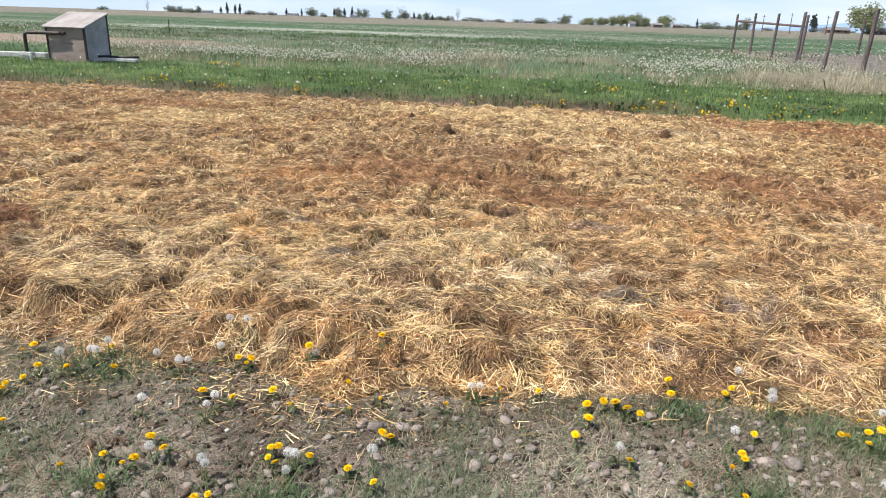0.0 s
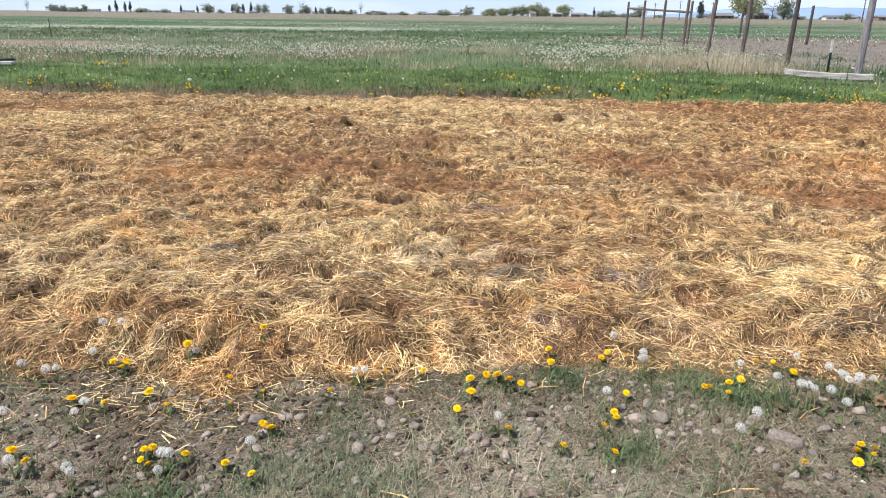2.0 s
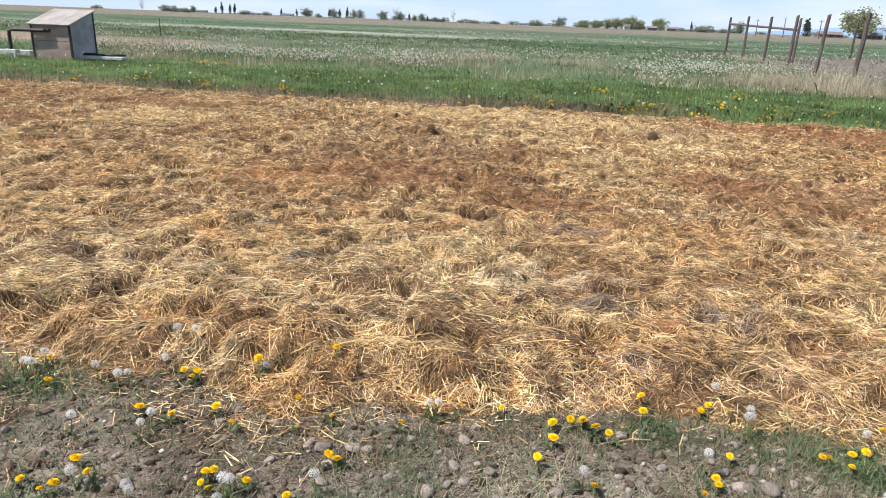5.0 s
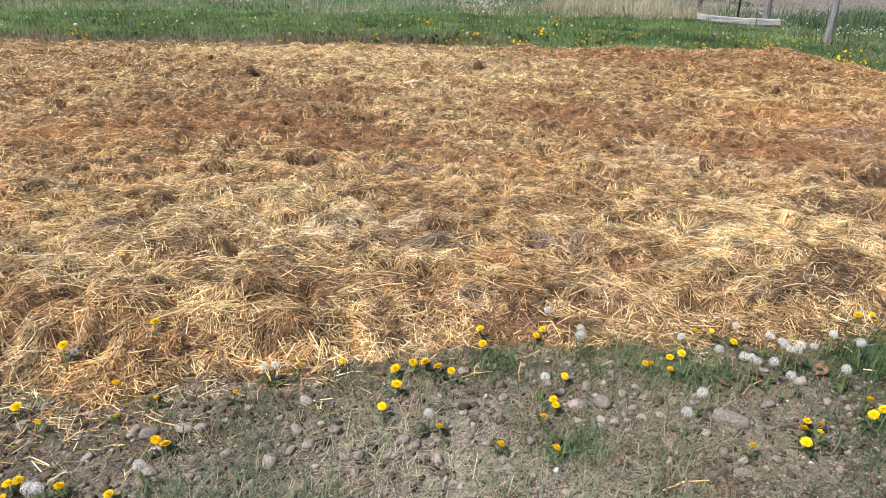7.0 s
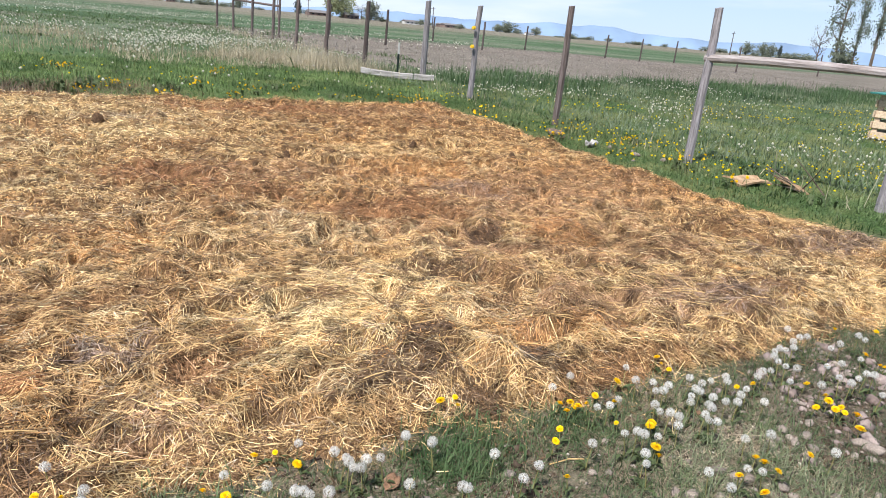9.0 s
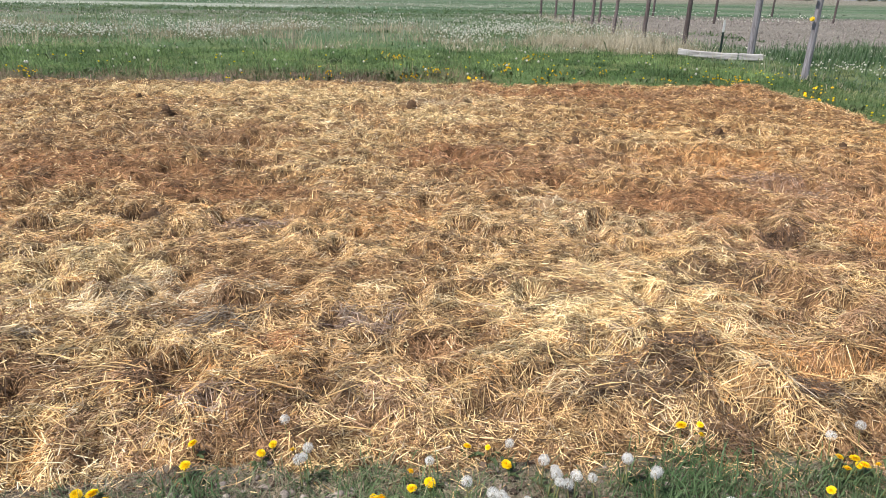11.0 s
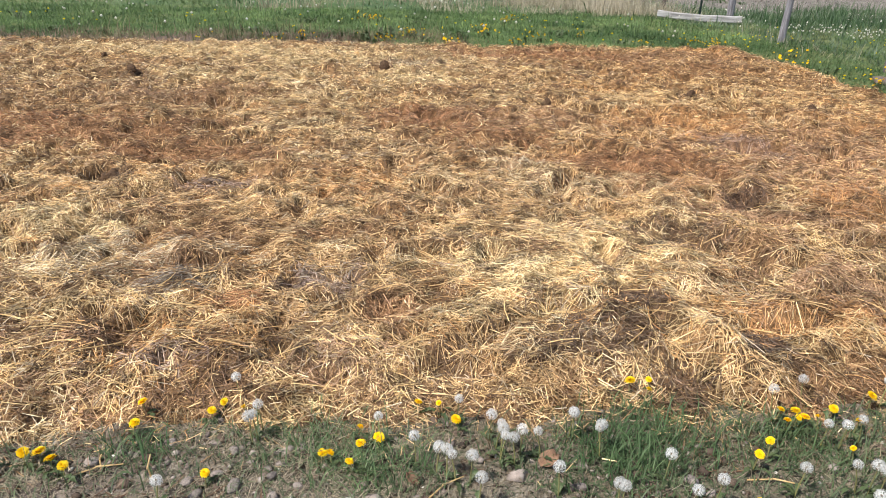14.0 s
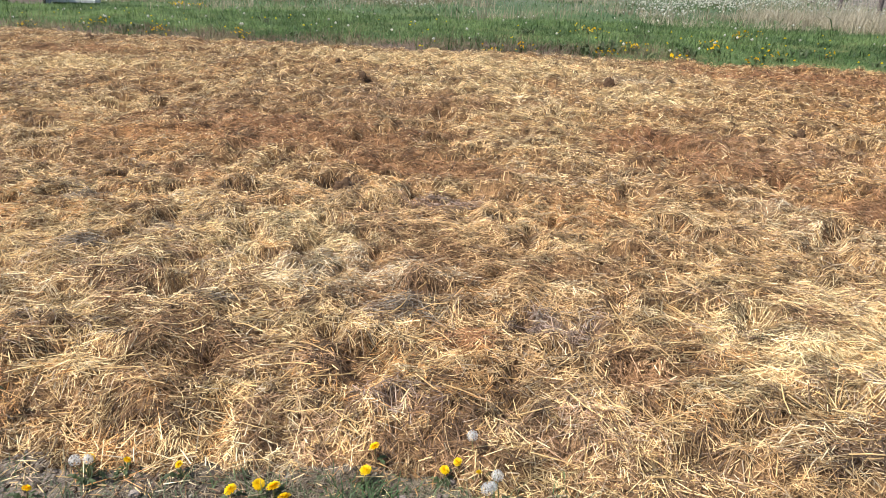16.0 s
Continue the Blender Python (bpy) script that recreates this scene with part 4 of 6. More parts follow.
# ---- stones ----
def stone_mesh(seed):
    r = random.Random(seed * 13 + 5)
    cuts = [(Vector((r.gauss(0, 1), r.gauss(0, 1), r.gauss(0, 1))).normalized(), r.uniform(0.62, 0.86)) for _ in range(7)]
    bm = bmesh.new()
    bmesh.ops.create_icosphere(bm, subdivisions=3, radius=0.5)
    for v in bm.verts:
        p = v.co.copy()
        k = 1 + 0.28 * (noise.noise(p * 1.6 + Vector((seed * 7, 0, 0)))) + 0.06 * noise.noise(p * 5 + Vector((0, seed * 3, 0)))
        for n, d in cuts:
            k = min(k, 1.12 * d / max(0.05, 2 * p.dot(n)))
        v.co = Vector((p.x * k, p.y * k * 0.74, p.z * k * 0.56))
    me = bpy.data.meshes.new("stone")
    bm.to_mesh(me)
    bm.free()
    for p in me.polygons:
        p.use_smooth = True
    me.materials.append(M_STONE)
    return me


STONE_MESHES = [stone_mesh(s) for s in range(12)]


def put_stone(x, y, size, name="stone", label="rounded grey-tan river stone on the soil", group="stones before the straw"):
    ob = new(name, STONE_MESHES[rng.randint(12)])
    ob.matrix_world = pose(x, y, float(rise(np.array([x]), np.array([y]))[0]) + size * 0.15, rng.uniform(-14, 14), rng.uniform(-14, 14), rng.uniform(0, 360)) @ Matrix.Scale(size * 0.92, 4)
    return tagged(ob, label, "stone", group)


STONES_A = [
    (-1.01, 2.35, 0.05), (-0.98, 2.28, 0.04), (-0.94, 2.31, 0.04), (-0.91, 2.26, 0.04), (-0.88, 2.04, 0.03), (-0.83, 2.01, 0.04), (-0.76, 2.19, 0.04), (-0.72, 1.79, 0.04),
    (-0.57, 2.1, 0.04), (-0.5, 1.8, 0.04), (-0.42, 1.94, 0.03), (-0.39, 1.95, 0.03), (-0.36, 1.99, 0.06), (-0.32, 1.8, 0.04), (-0.31, 1.83, 0.04), (-0.17, 1.85, 0.04),
    (-0.13, 1.92, 0.04), (-0.12, 1.87, 0.04), (-0.09, 1.9, 0.04), (-0.09, 2.43, 0.05), (-0.07, 2.27, 0.03), (0.01, 2.61, 0.05), (0.01, 2.1, 0.04), (0.04, 1.9, 0.04),
    (0.06, 2.38, 0.04), (0.17, 1.97, 0.04), (0.19, 1.9, 0.04), (0.2, 1.93, 0.05), (0.25, 2.27, 0.07), (0.32, 2.35, 0.03), (0.34, 2.29, 0.06), (0.39, 2.29, 0.05),
    (0.4, 2.09, 0.03), (0.42, 2.08, 0.03), (0.48, 1.99, 0.04), (0.56, 2.04, 0.04), (0.58, 2.19, 0.05), (0.6, 2.13, 0.06), (0.65, 2.17, 0.04),
]
STONES_B = [
    (0.68, 2.4, 0.05), (0.7, 2.19, 0.05), (0.71, 2.48, 0.04), (0.77, 2.25, 0.05), (0.8, 2.13, 0.04), (0.83, 2.07, 0.04), (0.84, 2.13, 0.05), (0.97, 2.19, 0.05),
    (1.0, 2.16, 0.04), (1.16, 2.25, 0.03), (1.17, 2.21, 0.03), (1.2, 2.15, 0.03), (1.29, 2.36, 0.04), (1.33, 2.15, 0.04), (1.34, 2.31, 0.03), (1.45, 2.42, 0.04),
    (1.46, 2.28, 0.04), (1.48, 2.37, 0.04), (1.49, 2.67, 0.04), (1.49, 2.22, 0.04), (1.52, 2.44, 0.04), (1.53, 2.3, 0.05), (1.55, 2.53, 0.04), (1.56, 2.22, 0.04),
    (1.57, 2.39, 0.05), (1.58, 2.16, 0.04), (1.59, 2.3, 0.07), (1.6, 2.21, 0.04), (1.64, 2.21, 0.03), (1.64, 2.24, 0.03), (1.65, 2.45, 0.03), (1.66, 2.42, 0.04),
    (1.67, 2.34, 0.04), (1.68, 2.27, 0.04), (1.69, 2.22, 0.04), (1.73, 2.38, 0.03), (1.73, 2.53, 0.04), (1.73, 2.32, 0.03), (1.75, 2.22, 0.04),
]
STONES_C = [
    (1.85, 2.13, 0.04), (1.86, 2.05, 0.04), (1.88, 2.28, 0.04), (1.9, 2.01, 0.04), (1.94, 2.2, 0.04), (1.94, 2.24, 0.03), (2.01, 2.12, 0.04), (2.11, 2.25, 0.05),
    (2.31, 2.25, 0.04), (2.36, 2.21, 0.04), (2.45, 2.31, 0.04), (2.75, 2.31, 0.05), (2.78, 2.26, 0.03), (3, 2.21, 0.04), (3.05, 2.19, 0.03), (3.16, 2.32, 0.04),
    (3.17, 2.02, 0.05), (3.2, 2.24, 0.03), (3.21, 1.99, 0.06), (3.29, 1.95, 0.04), (3.4, 2.04, 0.05), (3.42, 2, 0.04), (3.45, 1.97, 0.05), (3.51, 1.85, 0.04),
    (3.52, 1.89, 0.06), (3.64, 1.79, 0.04), (3.71, 2.06, 0.04), (3.75, 2.07, 0.05), (3.8, 2.03, 0.05), (3.81, 2.06, 0.04), (3.83, 2.1, 0.06), (3.83, 1.98, 0.05),
    (3.88, 2.04, 0.06), (3.93, 1.89, 0.04), (3.96, 1.85, 0.05), (3.98, 2.09, 0.05), (4.03, 1.92, 0.07), (4.03, 1.88, 0.08),
]
for sx, sy, size in STONES_A + STONES_B + STONES_C:
    put_stone(sx, sy, size)
taken = [(a, b) for a, b, c in STONES_A + STONES_B + STONES_C]
while len(taken) < 230:
    sx, sy = rng.uniform(-1.8, 5.2), rng.uniform(1.2, 2.6)
    n = float(fbm(np.array([sx]), np.array([sy]), 1.9, 9)[0])
    if rng.rand() < (n - 0.35) * 2.2 and float(bed_inside(np.array([sx]), np.array([sy]))[0]) < -0.08 and min(math.hypot(sx - a, sy - b) for a, b in taken) > 0.05:
        put_stone(sx, sy, rng.uniform(0.024, 0.05))
        taken.append((sx, sy))

bm = bmesh.new()
bmesh.ops.create_icosphere(bm, subdivisions=3, radius=0.5)
for v in bm.verts:
    p = v.co.copy()
    k = 1 + 0.15 * noise.noise(p * 2.2 + Vector((3, 8, 1)))
    v.co = Vector((max(-0.42, min(0.42, p.x * k)), p.y * 0.42 * k, max(-0.2, min(0.17, p.z * 0.5 * k))))
slab = part("long_stone", bm, M_STONE, None, smooth=True)
slab.matrix_world = pose(1.95, 2.18, 0.012, 4, 3, -32) @ Matrix.Scale(0.125, 4)
tagged(slab, "long flat-topped tan stone lying on the soil", "stone", "stones before the straw")


# ---- dandelions before the straw ----
def leaf_mesh(seed):
    """A toothed, arching leaf."""
    r = random.Random(seed)
    bm = bmesh.new()
    ln, rows = r.uniform(0.05, 0.085), 7
    left, mid, right = [], [], []
    for i in range(rows + 1):
        t = i / rows
        w = 0.010 * math.sin(math.pi * min(1, t * 0.85 + 0.12)) * (1.25 if i % 2 else 0.55) + 0.001
        z = 0.012 + 0.028 * math.sin(t * 2.6) * (1 + 0.2 * r.random())
        left.append(bm.verts.new((t * ln, w, z)))
        mid.append(bm.verts.new((t * ln, 0, z - 0.002)))
        right.append(bm.verts.new((t * ln, -w, z)))
    for i in range(rows):
        bm.faces.new((left[i], mid[i], mid[i + 1], left[i + 1]))
        bm.faces.new((mid[i], right[i], right[i + 1], mid[i + 1]))
    me = bpy.data.meshes.new("leaf")
    bm.to_mesh(me)
    bm.free()
    me.materials.append(M_LEAF)
    return me


def flower_mesh(seed, radius):
    """A head of narrow rays in four rings."""
    r = random.Random(seed)
    bm = bmesh.new()
    for ring, (rad, tilt, count) in enumerate(((1.0, 0.05, 30), (0.9, 0.22, 28), (0.76, 0.42, 24), (0.58, 0.66, 18), (0.38, 1.0, 12))):
        for i in range(count):
            a = 2 * math.pi * (i + 0.5 * (ring % 2) + r.uniform(-0.2, 0.2)) / count
            ln = radius * rad * r.uniform(0.88, 1.08)
            ca, sa, w = math.cos(a), math.sin(a), radius * 0.085
            tl = tilt + r.uniform(-0.1, 0.1)
            def at(d, s):
                return bm.verts.new((ca * d * math.cos(tl) - sa * s, sa * d * math.cos(tl) + ca * s, d * math.sin(tl) + 0.001 * ring))
            q = [at(radius * 0.05, -w * 0.4), at(radius * 0.05, w * 0.4), at(ln, w), at(ln * 1.04, 0), at(ln, -w)]
            bm.faces.new(q)
    bmesh.ops.create_cone(bm, cap_ends=True, segments=8, radius1=radius * 0.2, radius2=radius * 0.5, depth=radius * 0.3, matrix=Matrix.Translation((0, 0, -radius * 0.16)))
    me = bpy.data.meshes.new("flower_head")
    bm.to_mesh(me)
    bm.free()
    me.materials.append(M_PETAL)
    return me


def clock_mesh(seed, radius):
    """A globe of seeds: fine shafts, each with a small star of hairs."""
    r = random.Random(seed)
    bm = bmesh.new()
    n = 120
    for i in range(n):
        z = 1 - 1.72 * (i + 0.5) / n
        a = i * 2.39996 + r.uniform(-0.2, 0.2)
        d = Vector((math.sqrt(max(0, 1 - z * z)) * math.cos(a), math.sqrt(max(0, 1 - z * z)) * math.sin(a), z))
        s = d.orthogonal().normalized()
        t = d.cross(s)
        tip = d * radius * r.uniform(0.84, 1.0)
        w = radius * 0.014
        bm.faces.new([bm.verts.new(p) for p in (d * radius * 0.2 - s * w, d * radius * 0.2 + s * w, tip + s * w, tip - s * w)])
        turn = r.uniform(0, 2)
        for k in range(6):
            b = turn + k * 1.0472
            way = s * math.cos(b) + t * math.sin(b)
            off = s * -math.sin(b) + t * math.cos(b)
            bm.faces.new([bm.verts.new(p) for p in (tip - off * w * 1.6, tip + off * w * 1.6, tip + way * radius * 0.27 + d * radius * 0.04)])
    me = bpy.data.meshes.new("seed_globe")
    bm.to_mesh(me)
    bm.free()
    me.materials.append(M_FLUFF)
    return me


def core_mesh():
    bm = bmesh.new()
    bmesh.ops.create_icosphere(bm, subdivisions=1, radius=0.0052)
    me = bpy.data.meshes.new("seed_core")
    bm.to_mesh(me)
    bm.free()
    me.materials.append(M_CORE)
    return me


def stem_mesh(height, lean):
    bm = bmesh.new()
    add_tube(bm, [(0, 0, 0), (lean * 0.3, 0, height * 0.5), (lean, 0, height)], [0.0021, 0.0018, 0.0016], 5)
    me = bpy.data.meshes.new("stem")
    bm.to_mesh(me)
    bm.free()
    me.materials.append(M_STEM)
    return me


LEAVES = [leaf_mesh(s) for s in range(4)]
CORE = core_mesh()
FLOWERS = [(flower_mesh(10 + k, rad), stem_mesh(h, l), h, l) for k, (rad, h, l) in enumerate(((0.0165, 0.055, 0.006), (0.0150, 0.042, 0.010), (0.0180, 0.065, 0.004), (0.0120, 0.050, 0.008)))]
CLOCKS = [(clock_mesh(20 + k, rad), stem_mesh(h, l), h, l) for k, (rad, h, l) in enumerate(((0.0155, 0.088, 0.008), (0.0135, 0.075, 0.012), (0.0168, 0.100, 0.006)))]


def put(name, me, parent, m):
    ob = new(name, me)
    ob.parent = parent
    ob.matrix_basis = m
    return ob


def dandelion(x, y, seeded):
    """One plant: stem with its head, and a rosette of leaves."""
    head, stem, h, l = (CLOCKS if seeded else FLOWERS)[rng.randint(3 if seeded else 4)]
    turn = rng.uniform(0, 360)
    top = (0.098 if x > 1.3 else 0.075) if seeded else (0.060 if x > 2.3 else 0.042)
    up = max(top, float(bed_top(np.array([x]), np.array([y]))[0]) + 0.03) - top
    x, y = x - up * (x - 1.5) / 1.25, y - up * (y - 0.8) / 1.25
    z = top + up - h - (0.016 if seeded else 0.004)
    ob = empty("dandelion", x - l * math.cos(radians(turn)), y - l * math.sin(radians(turn)), z, turn)
    st = put("stem", stem, ob, Matrix.Identity(4))
    if seeded:
        globe = put("seed_globe", head, st, pose(l, 0, h + 0.016, rng.uniform(-12, 12), rng.uniform(-12, 12), 0))
        put("seed_core", CORE, globe, Matrix.Identity(4))
        tagged(ob, "dandelion with a white seed globe beside the straw", "dandelion", "seeding dandelions before the straw")
    else:
        put("flower_head", head, st, pose(l, 0, h + 0.004, rng.uniform(-28, 28), rng.uniform(-28, 28), 0) @ Matrix.Scale(rng.uniform(0.72, 1.05), 4))
        tagged(ob, "yellow dandelion in flower beside the straw", "dandelion", "flowering dandelions before the straw")
    for k in range(rng.randint(3, 7)):
        put("leaf", LEAVES[rng.randint(4)], ob, pose(l * 0.1, 0, max(-0.004, -z), rng.uniform(-15, 15), rng.uniform(-8, 12), rng.uniform(0, 360)) @ Matrix.Scale(rng.uniform(0.35, 0.7), 4))
    return ob


YELLOW_A = [
    (-1.21, 2.5), (-1.2, 2.55), (-1.09, 2.26), (-1.08, 2.23), (-1.07, 2.4), (-1.06, 2.31), (-0.96, 2.41), (-0.93, 2.05),
    (-0.89, 2.59), (-0.79, 2.44), (-0.6, 1.87), (-0.51, 1.94), (-0.45, 1.84), (-0.43, 1.8), (-0.43, 1.91), (-0.42, 2.05),
    (-0.41, 1.94), (-0.39, 2.34), (-0.37, 2.6), (-0.35, 2.0), (-0.32, 2.56), (-0.32, 2.6), (-0.27, 2.32), (-0.19, 2.72),
    (-0.15, 1.8), (-0.15, 2.39), (-0.12, 1.82), (-0.06, 2.31), (-0.03, 2.06), (-0.02, 2.01), (-0.01, 2.07), (0.01, 1.99),
    (0.04, 2.85), (0.09, 2.49), (0.1, 2.04), (0.15, 2.32), (0.23, 2.0), (0.24, 2.4), (0.29, 2.2), (0.32, 1.95),
    (0.32, 2.18), (0.47, 2.41), (0.55, 2.54),
]
YELLOW_B = [
    (0.65, 2.55), (0.79, 2.56), (0.91, 2.3), (0.96, 2.41), (0.96, 2.5), (1.02, 2.53), (1.06, 2.53), (1.07, 2.19),
    (1.1, 2.5), (1.14, 2.47), (1.23, 2.1), (1.27, 2.63), (1.27, 2.73), (1.38, 2.07), (1.38, 2.21), (1.43, 2.26),
    (1.43, 2.29), (1.47, 2.67), (1.5, 2.41), (1.5, 2.71), (1.56, 2.68), (1.79, 2.46), (1.81, 2.46), (1.86, 2.42),
    (1.89, 2.49), (1.89, 2.56), (1.93, 2.03), (1.94, 2.51), (2.06, 2.66), (2.09, 2.03), (2.12, 2.09), (2.12, 2.65),
    (2.15, 2.12), (2.16, 2.07), (2.16, 2.57), (2.18, 2.1), (2.35, 2.11), (2.39, 2.18), (2.4, 2.13), (2.44, 2.07),
    (2.47, 2.15), (2.72, 2.69), (2.76, 2.64),
]
YELLOW_C = [
    (2.78, 2.69), (2.85, 2.17), (2.94, 2.33), (3, 2.38), (3.1, 2.46), (3.11, 2.51), (3.14, 2.47), (3.15, 2.5),
    (3.16, 2.47), (3.2, 2.13), (3.2, 2.47), (3.21, 2.33), (3.23, 2.17), (3.27, 2.5), (3.31, 2.27), (3.31, 2.44),
    (3.33, 2.28), (3.36, 1.86), (3.36, 1.95), (3.43, 2.55), (3.5, 1.91), (3.5, 1.96), (3.5, 1.99), (3.69, 1.92),
    (3.71, 2.54), (3.72, 2.59), (3.75, 2.64), (3.86, 2.33), (3.95, 2.32), (4.02, 2.1), (4.03, 1.94), (4.08, 2.06),
    (4.09, 2.03), (4.12, 2), (4.12, 2.06), (4.12, 2.11), (4.15, 2.14), (4.17, 2.23), (4.67, 2.18), (4.67, 2.2),
    (4.72, 2.29), (4.87, 2.52), (5.06, 2.42),
]
WHITE_A = [
    (-1.02, 2.46), (-0.92, 2.5), (-0.9, 2.5), (-0.9, 2.58), (-0.89, 2.5), (-0.66, 2.52), (-0.56, 2.85), (-0.55, 2.48),
    (-0.54, 2.21), (-0.52, 2.49), (-0.49, 2.85), (-0.45, 2.62), (-0.37, 1.96), (-0.31, 2.21), (-0.31, 2.27), (-0.19, 1.93),
    (-0.17, 1.91), (-0.07, 2.63), (0.05, 2.0), (0.07, 1.92), (0.07, 2.0), (0.29, 2.06), (0.55, 2.49), (0.58, 2.5),
    (1.04, 2.21), (1.41, 2.33), (1.53, 2.75), (1.59, 2.56), (1.6, 2.57), (1.61, 2.61), (1.77, 2.12), (1.86, 2.21),
    (1.94, 2.53), (2.03, 2.44), (2.09, 2.39), (2.11, 2.38), (2.12, 2.36), (2.17, 2.35), (2.17, 2.59), (2.18, 2.27),
    (2.25, 2.51), (2.27, 2.42), (2.27, 2.45), (2.27, 2.47), (2.29, 2.41), (2.32, 2.44),
]
WHITE_B = [
    (2.36, 2.43), (2.38, 2.29), (2.48, 2.5), (2.48, 2.5), (2.51, 2.22), (2.52, 2.21), (2.53, 2.43), (2.54, 2.44),
    (2.68, 2.31), (2.69, 2.18), (2.77, 2.21), (3, 2.23), (3.08, 2.08), (3.11, 2.56), (3.12, 2.12), (3.14, 2.23),
    (3.17, 2.39), (3.19, 2.22), (3.2, 2.2), (3.22, 2.38), (3.23, 1.89), (3.23, 1.97), (3.23, 2.17), (3.23, 2.6),
    (3.28, 2.4), (3.35, 2.19), (3.36, 1.93), (3.36, 2.28), (3.38, 2.32), (3.39, 1.9), (3.39, 2.26), (3.4, 2.23),
    (3.45, 2.48), (3.46, 2.39), (3.48, 2.17), (3.49, 2.38), (3.49, 2.57), (3.5, 2.04), (3.5, 2.15), (3.5, 2.2),
    (3.5, 2.44), (3.52, 2.28), (3.54, 2.4), (3.56, 2.22), (3.56, 2.31), (3.57, 2.24),
]
WHITE_C = [
    (3.61, 2.02), (3.62, 2.32), (3.62, 2.34), (3.63, 2.27), (3.65, 2.23), (3.67, 2.41), (3.68, 2.36), (3.69, 2.21),
    (3.72, 1.86), (3.73, 2.36), (3.75, 2.24), (3.79, 2.17), (3.79, 2.33), (3.81, 2.26), (3.82, 2.36), (3.95, 2.31),
    (4.01, 2.33), (4.04, 2.23), (4.05, 2.32), (4.14, 2.16), (4.15, 2.32), (4.16, 2.36), (4.18, 2.29), (4.19, 2.4),
    (4.24, 2.43), (4.28, 2.12), (4.28, 2.17), (4.29, 2.44), (4.3, 2.01), (4.3, 2.42), (4.33, 2.25), (4.35, 2.13),
    (4.36, 2.42), (4.42, 2.24), (4.42, 2.46), (4.43, 2.14), (4.45, 2.12), (4.5, 2.48), (4.53, 2.35), (4.53, 2.56),
    (4.54, 2.47), (4.55, 2.23), (4.62, 2.36), (4.79, 2.34), (4.81, 2.38),
]
for fx, fy in YELLOW_A + YELLOW_B + YELLOW_C:
    dandelion(fx, fy, False)
for fx, fy in WHITE_A + WHITE_B + WHITE_C:
    dandelion(fx, fy, True)

# ---- dead leaves ----
for lx, ly, turn, size in ((2.39, 2.41, 30, 0.06), (2.02, 2.37, 120, 0.045), (3.62, 2.30, 200, 0.04)):
    bm = bmesh.new()
    bmesh.ops.create_grid(bm, x_segments=5, y_segments=4, size=0.5)
    for v in bm.verts:
        w = 1 - (v.co.x * 1.7) ** 2 * 0.8
        v.co = Vector((v.co.x, v.co.y * max(0.15, w) * 0.8, 0.35 * abs(v.co.y) + 0.3 * v.co.x ** 2 + 0.08 * noise.noise(v.co * 5)))
    bmesh.ops.solidify(bm, geom=bm.faces[:], thickness=0.02)
    leaf = part("dead_leaf", bm, M_DEAD_LEAF, None, smooth=True)
    leaf.matrix_world = pose(lx, ly, 0.012, 12, -10, turn) @ Matrix.Scale(size, 4)
    tagged(leaf, "curled brown dead leaf among the dandelions", "leaf", "dead leaves")

# ---- dry stems on the soil ----
def dry_stem(x, y, turn, length, stand, label):
    """A hollow stem with a kink, lying or standing."""
    bm = bmesh.new()
    add_tube(bm, [(0, 0, 0), (length * 0.45, 0.004, 0.002), (length * 0.5, 0.006, 0.003), (length, -0.008, 0.0)], [0.0024, 0.0021, 0.0026, 0.0015], 6)
    ob = part("dry_stem", bm, M_STALK, None)
    ob.matrix_world = pose(x, y, float(rise(np.array([x]), np.array([y]))[0]) + 0.006, 0, -stand, turn)
    return tagged(ob, label, "stem", "dry stems on the soil")


for sx, sy, turn, ln, stand in ((0.68, 1.93, -28, 0.15, 4), (1.22, 2.49, 20, 0.05, 80), (1.36, 2.44, 120, 0.07, 84), (1.15, 2.47, 12, 0.13, 6), (0.33, 2.30, 160, 0.12, 5),
                                (-0.62, 2.02, -50, 0.14, 4), (2.05, 2.30, 35, 0.12, 6), (2.9, 2.30, -15, 0.13, 5), (-1.1, 2.2, 70, 0.12, 6), (1.62, 1.92, 10, 0.14, 4)):
    dry_stem(sx, sy, turn, ln, stand, "bleached stem standing in the grass" if stand > 45 else "bleached dry stem lying on the stony soil")

# ---- clods on the bed ----
for cx, cy, size in ((2.20, 8.43, 0.105), (-4.9, 10.4, 0.12), (0.53, 4.83, 0.11), (4.30, 8.10, 0.085), (4.96, 7.03, 0.075), (3.50, 6.66, 0.07), (-0.27, 8.12, 0.09), (-0.9, 9.3, 0.07), (1.62, 3.39, 0.05), (5.71, 6.34, 0.08), (4.04, 4.28, 0.07)):
    bm = bmesh.new()
    bmesh.ops.create_icosphere(bm, subdivisions=3, radius=0.5)
    for v in bm.verts:
        p = v.co.copy()
        v.co = p * (1 + 0.5 * noise.noise(p * 2.5 + Vector((cx, cy, 0))) + 0.35 * noise.noise(p * 7) + 0.25 * noise.noise(p * 15))
        v.co = Vector((v.co.x * (1 - 0.5 * max(0, p.z)), v.co.y * (1 - 0.5 * max(0, p.z)), v.co.z * (1.25 if v.co.z > 0 else 0.5)))
    clod = part("clod", bm, M_CLOD, None, smooth=True)
    clod.matrix_world = pose(cx, cy, float(bed_top(np.array([cx]), np.array([cy]))[0]) + size * 0.18, 0, 0, cx * 50) @ Matrix.Scale(size, 4)
    tagged(clod, "dark clod of matted manure on the straw", "clod", "clods on the straw")


